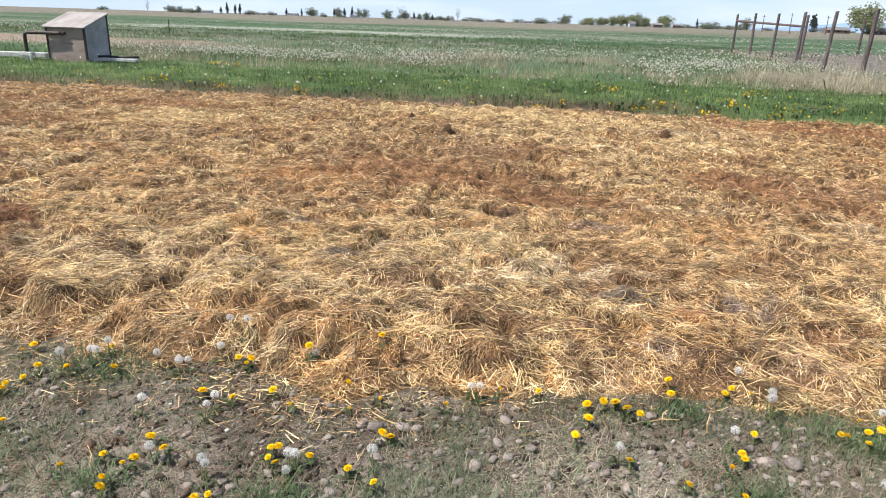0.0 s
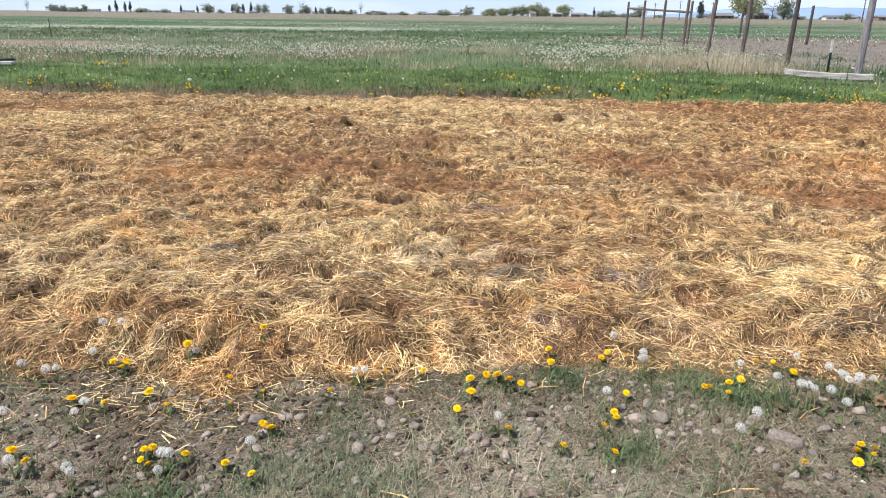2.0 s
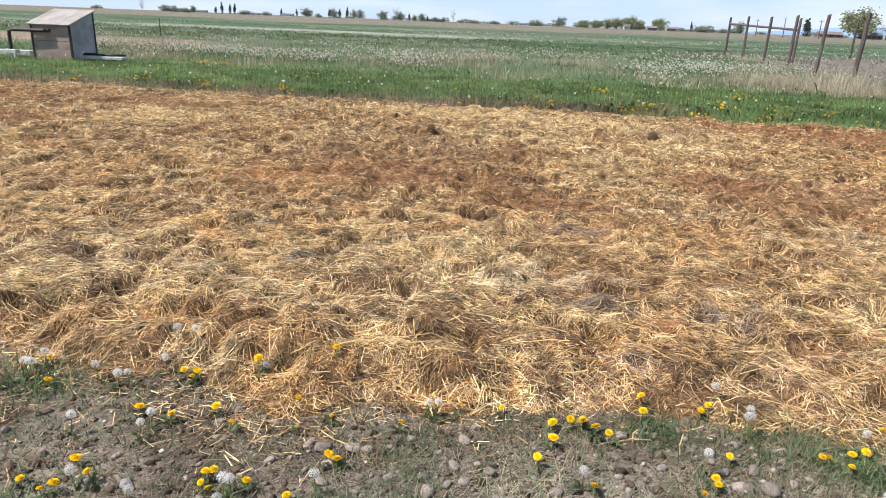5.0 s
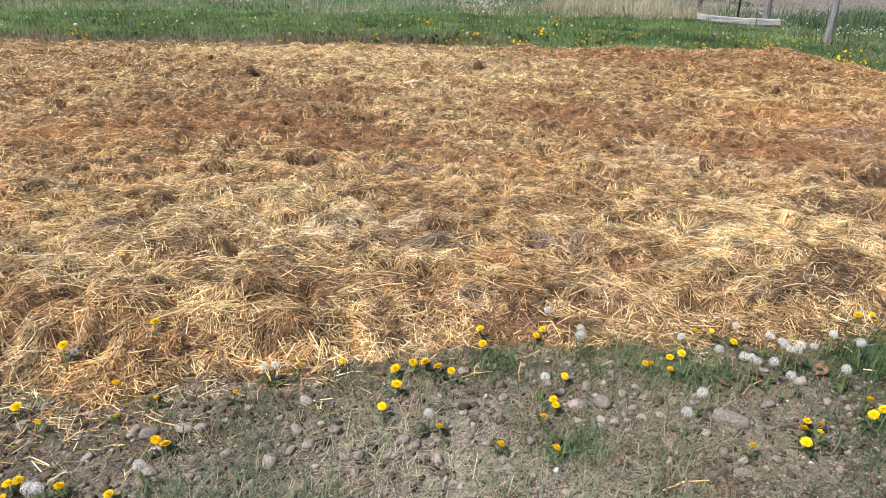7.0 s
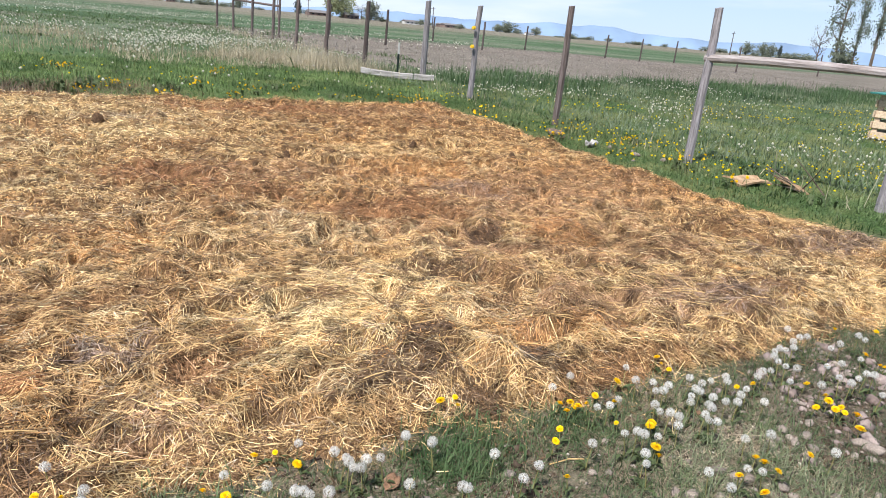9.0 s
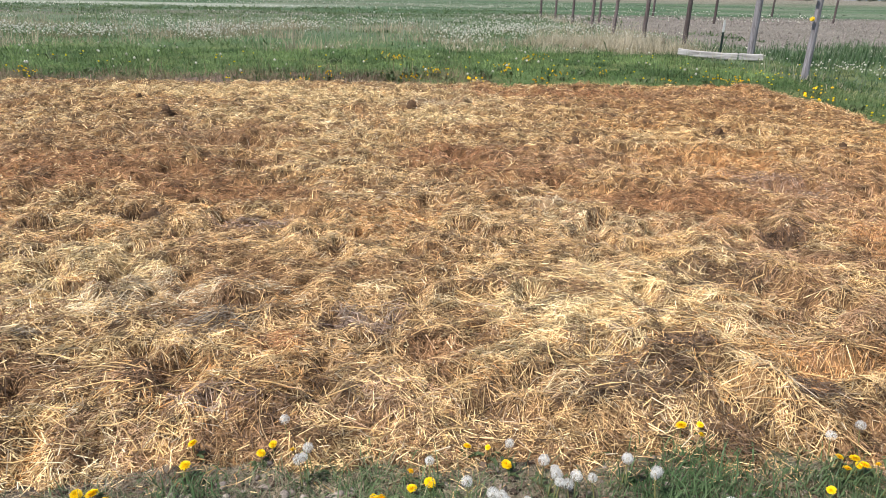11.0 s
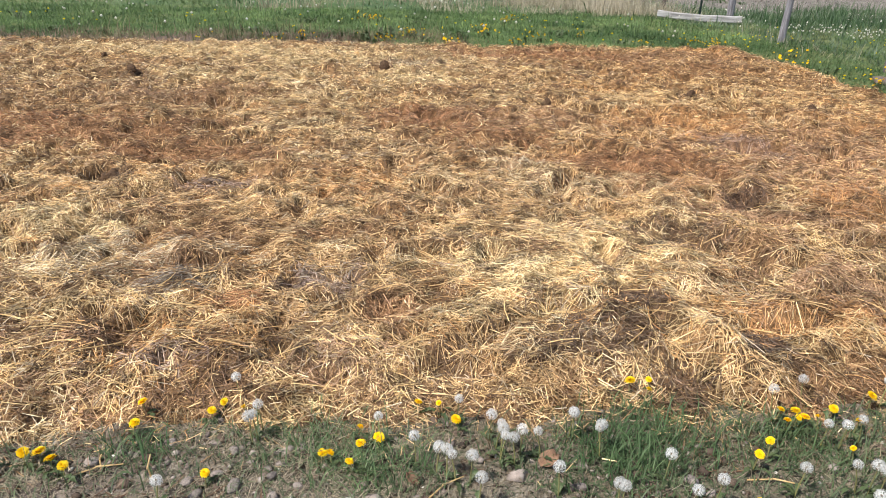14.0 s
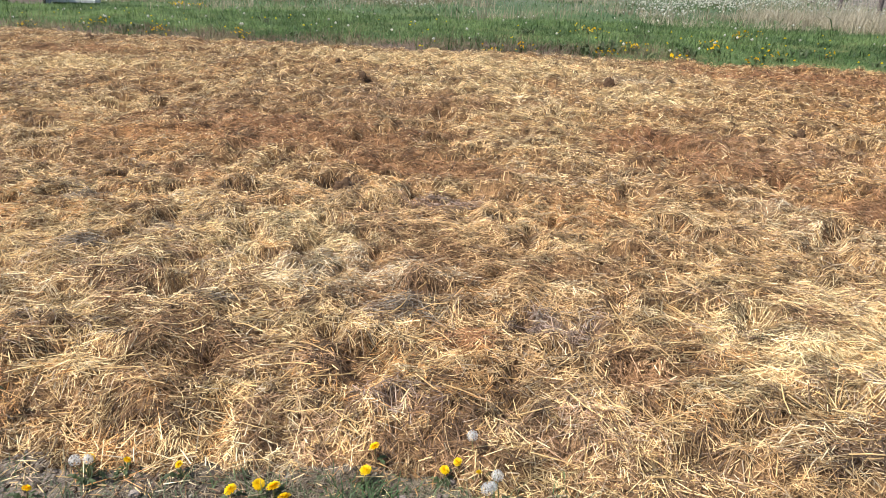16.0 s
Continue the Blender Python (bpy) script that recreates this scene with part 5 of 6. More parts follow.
# ---- seed heads and flowers further off ----
def dots(name, label, x, y, size, z0, z1, colour_a, colour_b, squash=1.0, category="dandelions"):
    """Small eight-faced heads on the tips of far plants, each on a thin stem."""
    n = len(x)
    s = size * rng.uniform(0.7, 1.3, n)
    z = rise(x, y) + rng.uniform(z0, z1, n)
    oct_v = np.array([(1, 0, 0), (-1, 0, 0), (0, 1, 0), (0, -1, 0), (0, 0, squash), (0, 0, -squash)])
    stem_v = np.array([(-0.12, 0, 0), (0.12, 0, 0), (0, 0, 0)])
    v = np.concatenate([oct_v[None] * s[:, None, None] + np.stack([x, y, z], 1)[:, None],
                        stem_v[None] * s[:, None, None] + np.stack([x, y, rise(x, y)], 1)[:, None]], 1)
    v[:, 8, 2] = z
    f = [(0, 2, 4), (2, 1, 4), (1, 3, 4), (3, 0, 4), (2, 0, 5), (1, 2, 5), (3, 1, 5), (0, 3, 5), (6, 7, 8)]
    faces = (np.array(f)[None] + (np.arange(n) * 9)[:, None, None]).reshape(-1, 3)
    col = np.repeat(lerp(colour_a, colour_b, rng.rand(n)), 9, 0)
    col[6::9] = col[7::9] = col[8::9] = (0.14, 0.15, 0.06)
    me = mesh_of(name, v.reshape(-1, 3), faces, M_HEADS, col, smooth=True)
    return tagged(new(name, me), label, category, kind="stuff")


WHITE_LO, WHITE_HI = (0.52, 0.50, 0.43), (0.82, 0.80, 0.72)
dots("seed_heads", "white dandelion seed heads scattered over the field", *scatter(42000, -26, 11, 16.2, 36, lambda x, y: ease(16.3, 20, y + 3 * (fbm(x, y, 0.5, 5) - 0.5)) * ease(36, 24, y) * (1 - 0.9 * bare_patch(x, y)) * ease(0.48, 0.57, fbm(x * 0.6 + 0.3 * y, y - 0.2 * x, 0.4, 1)) * (0.03 + 0.97 * ease(0.48, 0.6, fbm(x * 0.7, y, 0.9, 2)))), 0.023, 0.10, 0.30, WHITE_LO, WHITE_HI)
dots("seed_heads", "dense white seed heads below the bare patch", *scatter(5000, -18, -2, 17.5, 24.5, lambda x, y: ease(1.3, 0.5, np.hypot((x + 9.2) / 5.0, (y - 21.3 + 0.12 * (x + 9)) / 1.5) + 0.9 * (fbm(x, y, 0.8, 4) - 0.5))), 0.022, 0.12, 0.32, WHITE_LO, WHITE_HI)
dots("seed_heads", "white dandelion seed heads in the far field", *scatter(9000, -40, 30, 30, 90, lambda x, y: ease(0.52, 0.66, fbm(x * 0.4, y, 0.25, 1))), 0.034, 0.15, 0.3, WHITE_LO, WHITE_HI)
dots("seed_heads", "white dandelion seed heads in the pen", *scatter(9000, 8.6, 24, 3, 20, lambda x, y: ease(0.50, 0.62, fbm(x, y, 0.6, 1)) * (0.1 + 0.9 * ease(0.5, 0.6, fbm(x, y, 1.5, 5))) * ease(8.6, 10.5, x) * ease(20, 15, y)), 0.018, 0.06, 0.22, WHITE_LO, WHITE_HI)
dots("seed_heads", "a few white seed heads on the verge", *scatter(260, -16, 8, 11.2, 17, lambda x, y: bare(x, y) * 0.4 + 0 * x), 0.022, 0.10, 0.2, WHITE_LO, WHITE_HI)
YEL_LO, YEL_HI = (0.86, 0.68, 0.008), (0.94, 0.79, 0.02)
dots("dandelion_flowers", "yellow dandelions in the pen and along the fence", *scatter(5200, 7.2, 22, 3, 16, lambda x, y: bare(x, y) * (0.03 + 0.9 * ease(0.56, 0.66, fbm(x, y, 0.8, 4)) + 0.9 * ease(1.5, 0.4, np.hypot(x - 8.3, (y - 7.2) * 0.5))) * ease(15, 9, y)), 0.016, 0.05, 0.13, YEL_LO, YEL_HI, 0.6)
dots("dandelion_flowers", "single yellow dandelions on the verge", *scatter(220, -16, 8, 11.2, 15.5, lambda x, y: bare(x, y) * 0.6), 0.018, 0.06, 0.12, YEL_LO, YEL_HI, 0.6)


def clump(x, y, count, spread):
    """A clump of dandelions on the verge: a tuft of leaves under open heads."""
    ob = empty("dandelion_clump", x, y, float(rise(np.array([x]), np.array([y]))[0]), rng.uniform(0, 360))
    for k in range(8):
        put("leaf", LEAVES[rng.randint(4)], ob, pose(rng.normal(0, spread * 0.6), rng.normal(0, spread * 0.4), 0, 0, -12, rng.uniform(0, 360)) @ Matrix.Scale(1.5, 4))
    for k in range(count * 2):
        head, stem, h, l = FLOWERS[rng.randint(3)]
        st = put("stem", stem, ob, pose(rng.normal(0, spread), rng.normal(0, spread * 0.6), 0) @ Matrix.Diagonal((1, 1, rng.uniform(1.4, 2.4), 1)))
        put("flower_head", head, st, pose(l, 0, h, rng.uniform(-20, 40), 0, 0) @ Matrix.Scale(rng.uniform(0.7, 1.05), 4) @ Matrix.Diagonal((1.0, 1.0, 0.6, 1)))
    return tagged(ob, "clump of yellow dandelions in the grass verge", "dandelion", "dandelion clumps on the verge")


CLUMPS = [(2.3, 11.35, 7), (2.8, 12.2, 6), (3.3, 11.0, 5), (4.0, 12.5, 6), (4.15, 10.95, 5), (6.25, 11.15, 4), (6.9, 11.4, 5), (7.2, 11.0, 9),
          (7.6, 7.85, 8), (8.2, 8.4, 5), (7.7, 6.9, 6), (4.8, 14.6, 7), (2.1, 15.0, 6), (-7.15, 11.9, 7), (-4.7, 11.85, 9), (-6.3, 12.7, 7)]
CLUMPS += [(-3.3, 11.9, 7), (-7.4, 17.3, 12), (-6.8, 17.2, 10), (0.7, 11.3, 5), (1.15, 11.6, 5), (2.3, 14.6, 7), (2.75, 12.2, 5), (5.1, 15.2, 8), (4.0, 13.1, 5), (4.75, 11.8, 5),
           (8.0, 6.2, 5), (7.5, 5.2, 4), (8.6, 7.4, 5), (5.5, 12.3, 4), (7.35, 9.4, 5), (7.9, 10.2, 4)]
for cx, cy, count in CLUMPS:
    clump(cx, cy, count, 0.13)


# ---- broad-leaved weeds on the verge ----
def weed(x, y, size):
    ob = empty("weed", x, y, float(rise(np.array([x]), np.array([y]))[0]), rng.uniform(0, 360))
    for k in range(14):
        put("leaf", LEAVES[rng.randint(4)], ob, pose(rng.normal(0, 0.11), rng.normal(0, 0.07), 0, rng.uniform(-20, 20), rng.uniform(-40, -5), rng.uniform(0, 360)) @ Matrix.Scale(size * rng.uniform(1.2, 2.1), 4))
    return tagged(ob, "green broad-leaved weed in the grass verge", "weed", "weeds on the verge")


for wx, wy, size in ((2.0, 11.6, 1.2), (2.35, 11.9, 1.4), (1.6, 12.1, 1.0), (2.9, 11.5, 1.0), (3.6, 12.2, 1.1), (4.4, 11.6, 0.9), (5.2, 12.4, 1.0), (6.0, 11.6, 0.9), (0.3, 12.6, 0.9), (-1.8, 12.0, 0.9),
                     (-2.6, 12.4, 0.8), (-5.6, 12.4, 1.0), (-6.6, 13.2, 0.9), (7.7, 9.0, 0.8), (7.8, 6.0, 0.8), (8.5, 5.6, 1.0), (7.9, 4.4, 0.8), (1.1, 14.2, 1.0), (3.1, 14.0, 1.0), (-4.0, 14.5, 1.0)):
    weed(wx, wy, size)

# ---- fence ----
def zrise(x, y):
    return float(rise(np.array([float(x)]), np.array([float(y)]))[0])


def post(parent, x, y, height, radius, lean=(0, 0), sides=9, mat=None):
    """A rough round post, a little bent, its top sawn at a slant."""
    bm = bmesh.new()
    r = random.Random(int(x * 100 + y * 10))
    pts, rad = [], []
    for i in range(7):
        t = i / 6
        pts.append((lean[0] * t + r.uniform(-0.008, 0.008), lean[1] * t + r.uniform(-0.008, 0.008), -0.25 + (height + 0.25) * t))
        rad.append(radius * (1.06 - 0.14 * t) * r.uniform(0.96, 1.04))
    add_tube(bm, pts, rad, sides)
    for v in bm.verts:
        if v.co.z > height - 0.05:
            v.co.z += 0.25 * (v.co.x - lean[0])
    ob = part("post", bm, mat or M_POST, parent, smooth=False)
    ob.matrix_basis = pose(x, y, zrise(x, y), 0, 0, 0)
    return ob


fence = empty("fence")
tagged(fence, "weathered round-post fence with a top rail along the pen", "fence")
POSTS = [
    (8.40, 4.10, 1.75, 0.065, 0.10, 0), (8.30, 6.30, 1.76, 0.050, 0.05, 0.02), (8.60, 9.12, 1.74, 0.050, 0.02, 0), (9.07, 12.3, 1.72, 0.055, 0.06, 0),
    (10.6, 16.9, 1.88, 0.080, 0.02, 0), (9.7, 18.6, 1.76, 0.060, 0.06, 0), (9.84, 21.8, 1.95, 0.062, 0.08, 0), (10.12, 25.4, 1.95, 0.06, 0.12, 0),
    (10.45, 29.0, 1.95, 0.06, 0.05, 0), (10.77, 33.0, 1.95, 0.06, 0.04, 0), (11.15, 37.6, 2.0, 0.06, 0.0, 0), (11.2, 41.2, 2.0, 0.065, 0.03, 0), (12.65, 35.0, 1.95, 0.06, 0.04, 0),
]
made_posts = [post(fence, x, y, h, r, (lx, ly), mat=M_POST_GREY if k in (0, 1, 3, 4) else None) for k, (x, y, h, r, lx, ly) in enumerate(POSTS)]


def rail(parent, a, b, radius, sag, dark=False):
    bm = bmesh.new()
    a, b = Vector(a), Vector(b)
    r = random.Random(3)
    pts = [a.lerp(b, i / 8) - Vector((0, 0, sag * (1 - (2 * i / 8 - 1) ** 2))) for i in range(9)]
    add_tube(bm, pts, [radius * r.uniform(0.93, 1.07) for _ in pts], 9)
    return part("rail", bm, M_POST if dark else M_RAIL, parent)


rail(fence, (8.33, 6.36, 1.21), (8.44, 3.6, 1.22), 0.047, -0.03)
rail(fence, (11.2, 41.2, 1.72), (12.66, 35.0, 1.50), 0.055, 0.0, True)
# yellow wire holders on one post
for dz, dx in ((1.32, -0.06), (0.98, -0.055)):
    bm = bmesh.new()
    bmesh.ops.create_cone(bm, cap_ends=True, segments=10, radius1=0.028, radius2=0.021, depth=0.06, matrix=pose(0, 0, 0, 0, 90, 0))
    bmesh.ops.create_cone(bm, cap_ends=True, segments=10, radius1=0.036, radius2=0.036, depth=0.012, matrix=pose(0.012, 0, 0, 0, 90, 0))
    ins = part("insulator", bm, M_YELLOW_PLASTIC, made_posts[3], "yellow plastic wire insulator")
    ins.matrix_basis = pose(dx - 0.02, -0.05, dz, 0, 0, 30)

back_fence = tagged(empty("far_fence"), "row of thin weathered posts across the dry pen", "fence")
for x, y, h, r in ((20.0, 46.8, 1.95, 0.07), (18.6, 35.3, 1.8, 0.065), (31.0, 51.7, 1.9, 0.07), (27.5, 39.2, 1.75, 0.06), (36.5, 46.4, 1.85, 0.065), (42.1, 43.1, 1.8, 0.065), (45.6, 42.7, 1.8, 0.065), (52.5, 45.1, 1.9, 0.07), (46.0, 33.7, 1.75, 0.06), (60, 36.0, 1.8, 0.065)):
    post(back_fence, x, y, h, r, (0.05, 0), 6)

# timber and steel stake at the fence
bm = bmesh.new()
add_box(bm, (1.74, 0.19, 0.13), Matrix.Identity(4), 0.012)
bmesh.ops.subdivide_edges(bm, edges=[e for e in bm.edges if e.calc_length() > 1], cuts=8)
for v in bm.verts:
    v.co.z += 0.03 * (v.co.x / 0.86) ** 2 - 0.012 * noise.noise(v.co * 3)
beam = part("timber", bm, M_BEAM, None)
beam.matrix_world = pose(9.27, 15.75, 0.095, 0, 1.6, -26)
tagged(beam, "weathered grey timber lying at the foot of the fence", "timber")
stake = tagged(empty("steel_stake", 9.55, 16.3, 0), "dark steel fence stake with a white tip", "stake")
bm = bmesh.new()
add_box(bm, (0.045, 0.012, 0.62), pose(0, 0, 0.25))
add_box(bm, (0.012, 0.04, 0.62), pose(0, 0.026, 0.25))
part("stake_foot", bm, M_STAKE, stake)
bm = bmesh.new()
add_box(bm, (0.045, 0.012, 0.26), pose(0, 0, 0.69))
add_box(bm, (0.012, 0.04, 0.26), pose(0, 0.026, 0.69))
part("stake_tip", bm, M_CONCRETE, stake, "white painted tip")

# scraps between bed and fence
def scrap(name, label, x, y, size, mat, turn, tilt, category):
    bm = bmesh.new()
    bmesh.ops.create_grid(bm, x_segments=6, y_segments=4, size=0.5)
    for v in bm.verts:
        k = Vector((x, y, 0))
        v.co = Vector((v.co.x * size[0] * (1 + 0.3 * noise.noise(v.co * 3 + k)), v.co.y * size[1] * (1 + 0.4 * noise.noise(v.co * 2.5 - k)), 0.06 * noise.noise(v.co * 2 + k)))
    bmesh.ops.solidify(bm, geom=bm.faces[:], thickness=size[2])
    ob = part(name, bm, mat, None)
    ob.matrix_world = pose(x, y, zrise(x, y) + 0.06, tilt, 0, turn)
    return tagged(ob, label, category)


scrap("broken_slab", "broken pale grey slab lying in the grass", 7.72, 7.35, (0.20, 0.09, 0.025), M_BEAM, 20, 6, "slab")
scrap("bark_sheet", "curled sheet of brown bark in the grass", 7.75, 8.1, (0.34, 0.2, 0.02), M_BARK, 60, 5, "bark")
scrap("bark_sheet", "curled pale brown sheet of bark by the fence", 8.0, 5.25, (0.44, 0.22, 0.02), M_CARD, -10, 8, "bark")
scrap("bark_sheet", "torn brown bark beside dead twigs", 8.35, 5.0, (0.40, 0.24, 0.02), M_CARD, 50, 22, "bark")
for k, (sx, sy, size) in enumerate(((7.95, 7.25, 0.10), (7.9, 6.75, 0.12), (8.1, 7.0, 0.07), (7.6, 6.5, 0.06), (8.05, 6.45, 0.09))):
    put_stone(sx, sy, size, label="pale stone in the grass by the fence", group="stones by the fence")
twigs = tagged(empty("dead_twigs", 8.4, 4.95, 0), "heap of dead grey twigs in the grass", "twigs")
for k in range(9):
    bm = bmesh.new()
    a, ln = rng.uniform(0, 6.3), rng.uniform(0.25, 0.6)
    up = rng.uniform(0.05, 0.45)
    add_tube(bm, [(0, 0, 0.01), (math.cos(a) * ln * 0.5, math.sin(a) * ln * 0.5, up * 0.6), (math.cos(a) * ln, math.sin(a) * ln * 0.8, up)], [0.009, 0.006, 0.003], 5)
    tw = part("twig", bm, M_BARK, twigs)
    tw.matrix_basis = pose(rng.normal(0, 0.1), rng.normal(0, 0.1), 0)


# ---- pallet bin in the pen ----
def pallet_bin(x, y, turn):
    ob = tagged(empty("pallet_bin", x, y, 0, turn), "bin of pale pallet boards with a teal lid", "pallet bin")
    for sx in (-0.5, 0.5):
        for sy in (-0.5, 0.5):
            bm = bmesh.new()
            add_box(bm, (0.09, 0.09, 0.82), pose(sx, sy, 0.41), 0.006)
            part("corner_post", bm, M_PALLET, ob)
    for z in (0.10, 0.28, 0.47, 0.66):
        for sy in (-0.56, 0.56):
            bm = bmesh.new()
            add_box(bm, (1.25, 0.025, 0.12), pose(0, sy, z), 0.004)
            part("board", bm, M_PALLET, ob)
        for sx in (-0.56, 0.56):
            bm = bmesh.new()
            add_box(bm, (0.12, 1.09, 0.025), pose(sx, 0, z, 0, 90, 0), 0.004)
            part("board", bm, M_PALLET, ob)
    bm = bmesh.new()
    add_box(bm, (1.5, 1.35, 0.03), pose(0, 0, 0.836), 0.005)
    part("lid", bm, M_TEAL, ob, "teal sheet lid")
    return ob


pallet_bin(15.55, 7.25, 12)

# ---- well house ----
WX, WY = -10.66, 16.97
well = tagged(empty("well_house", WX, WY, 0), "small weathered plywood well house with a slanted roof", "shed")


def quad_prism(corners, thick):
    bm = bmesh.new()
    a = [Vector(c) for c in corners]
    n = (a[1] - a[0]).cross(a[2] - a[0]).normalized() * thick
    lo, hi = [bm.verts.new(p) for p in a], [bm.verts.new(p + n) for p in a]
    bm.faces.new(lo[::-1])
    bm.faces.new(hi)
    for i in range(len(a)):
        j = (i + 1) % len(a)
        bm.faces.new((lo[i], lo[j], hi[j], hi[i]))
    return bm


W, D, HF, HB = 1.00, 0.98, 0.85, 1.165
part("front_wall", quad_prism([(-W, 0, 0.46), (0, 0, 0.46), (0, 0, HF), (-W, 0, HF)], 0.02), M_PLY, well, "weathered brown plywood")
part("front_wall", quad_prism([(-W, 0, -0.05), (0, 0, -0.05), (0, 0, 0.452), (-W, 0, 0.452)], 0.02), M_PLY, well, "weathered brown plywood")
part("side_wall", quad_prism([(0.0, 0.002, -0.05), (0.0, D, -0.05), (0.0, D, HB), (0.0, 0.002, HF)], 0.02), M_PLY_SIDE, well, "grey plywood")
part("side_wall", quad_prism([(-W, 0.002, -0.05), (-W, D, -0.05), (-W, D, HB), (-W, 0.002, HF)], 0.02), M_PLY_SIDE, well, "grey plywood")
part("back_wall", quad_prism([(-W, D, -0.05), (0, D, -0.05), (0, D, HB), (-W, D, HB)], 0.02), M_PLY, well)
part("roof", quad_prism([(-W - 0.09, -0.10, HF - 0.022), (0.07, -0.10, HF - 0.022), (0.07, D + 0.08, HB + 0.032), (-W - 0.09, D + 0.08, HB + 0.032)], 0.025), M_ROOF, well, "bleached plywood sheet")
for cx, cy, top in ((0.012, -0.012, HF - 0.01), (0.012, D + 0.0, HB - 0.01), (-W - 0.005, -0.012, HF - 0.01)):
    bm = bmesh.new()
    add_box(bm, (0.045, 0.045, top + 0.05), pose(cx, cy, (top - 0.05) / 2))
    part("corner_trim", bm, M_IRON, well, "dark corner strip")
bm = bmesh.new()
add_tube(bm, [(-0.52, 0.0, 0.70), (-0.52, -0.07, 0.70), (-0.60, -0.10, 0.70), (-1.45, -0.12, 0.695), (-1.53, -0.12, 0.66), (-1.55, -0.12, 0.58), (-1.55, -0.12, 0.12)], 0.042, 9)
part("pipe", bm, M_IRON, well, "dark iron pipe with an elbow")
bm = bmesh.new()
add_box(bm, (0.34, 0.16, 0.10), pose(-1.55, -0.12, 0.17), 0.015)
add_box(bm, (0.10, 0.10, 0.20), pose(-1.55, -0.12, 0.10), 0.01)
part("valve", bm, M_CONCRETE, well, "pale metal valve body")
bm = bmesh.new()
add_tube(bm, [(-1.32, -0.3, -0.05), (-1.32, -0.3, 0.17)], 0.035, 8)
part("stub_pipe", bm, M_WHITE, well, "white stub pipe")
bm = bmesh.new()
add_box(bm, (2.6, 0.30, 0.12), Matrix.Identity(4), 0.01)
edge_slab = part("concrete_curb", bm, M_CONCRETE, None)
edge_slab.matrix_world = pose(-13.50, 17.55, 0.10, 0, 0, 3)
tagged(edge_slab, "pale concrete curb running from the well house", "curb")
bm = bmesh.new()
add_box(bm, (1.25, 0.26, 0.07), Matrix.Identity(4), 0.008)
plank = part("plank", bm, M_CONCRETE, None)
plank.matrix_world = pose(-10.20, 17.40, 0.07, 0, 0, 6)
tagged(plank, "pale plank lying against the well house", "plank")
bm = bmesh.new()
add_tube(bm, [(-0.62, 0.02, 0), (-0.2, 0.05, 0.012), (0.25, 0.0, 0.0), (0.62, 0.05, 0.008)], 0.028, 8)
hose = part("hose", bm, M_RUBBER, None, smooth=True)
hose.matrix_world = pose(-10.20, 17.42, 0.135, 0, 0, 6)
tagged(hose, "black hose lying on the pale plank", "hose")
bm = bmesh.new()
add_tube(bm, [(0, 0, -0.1), (0.01, 0, 0.4), (0.0, 0, 0.9)], [0.026, 0.022, 0.02], 6)
lone = part("stake", bm, M_POST, None)
lone.matrix_world = pose(-18.75, 36.0, 0)
tagged(lone, "thin dark stake in the field", "stake")


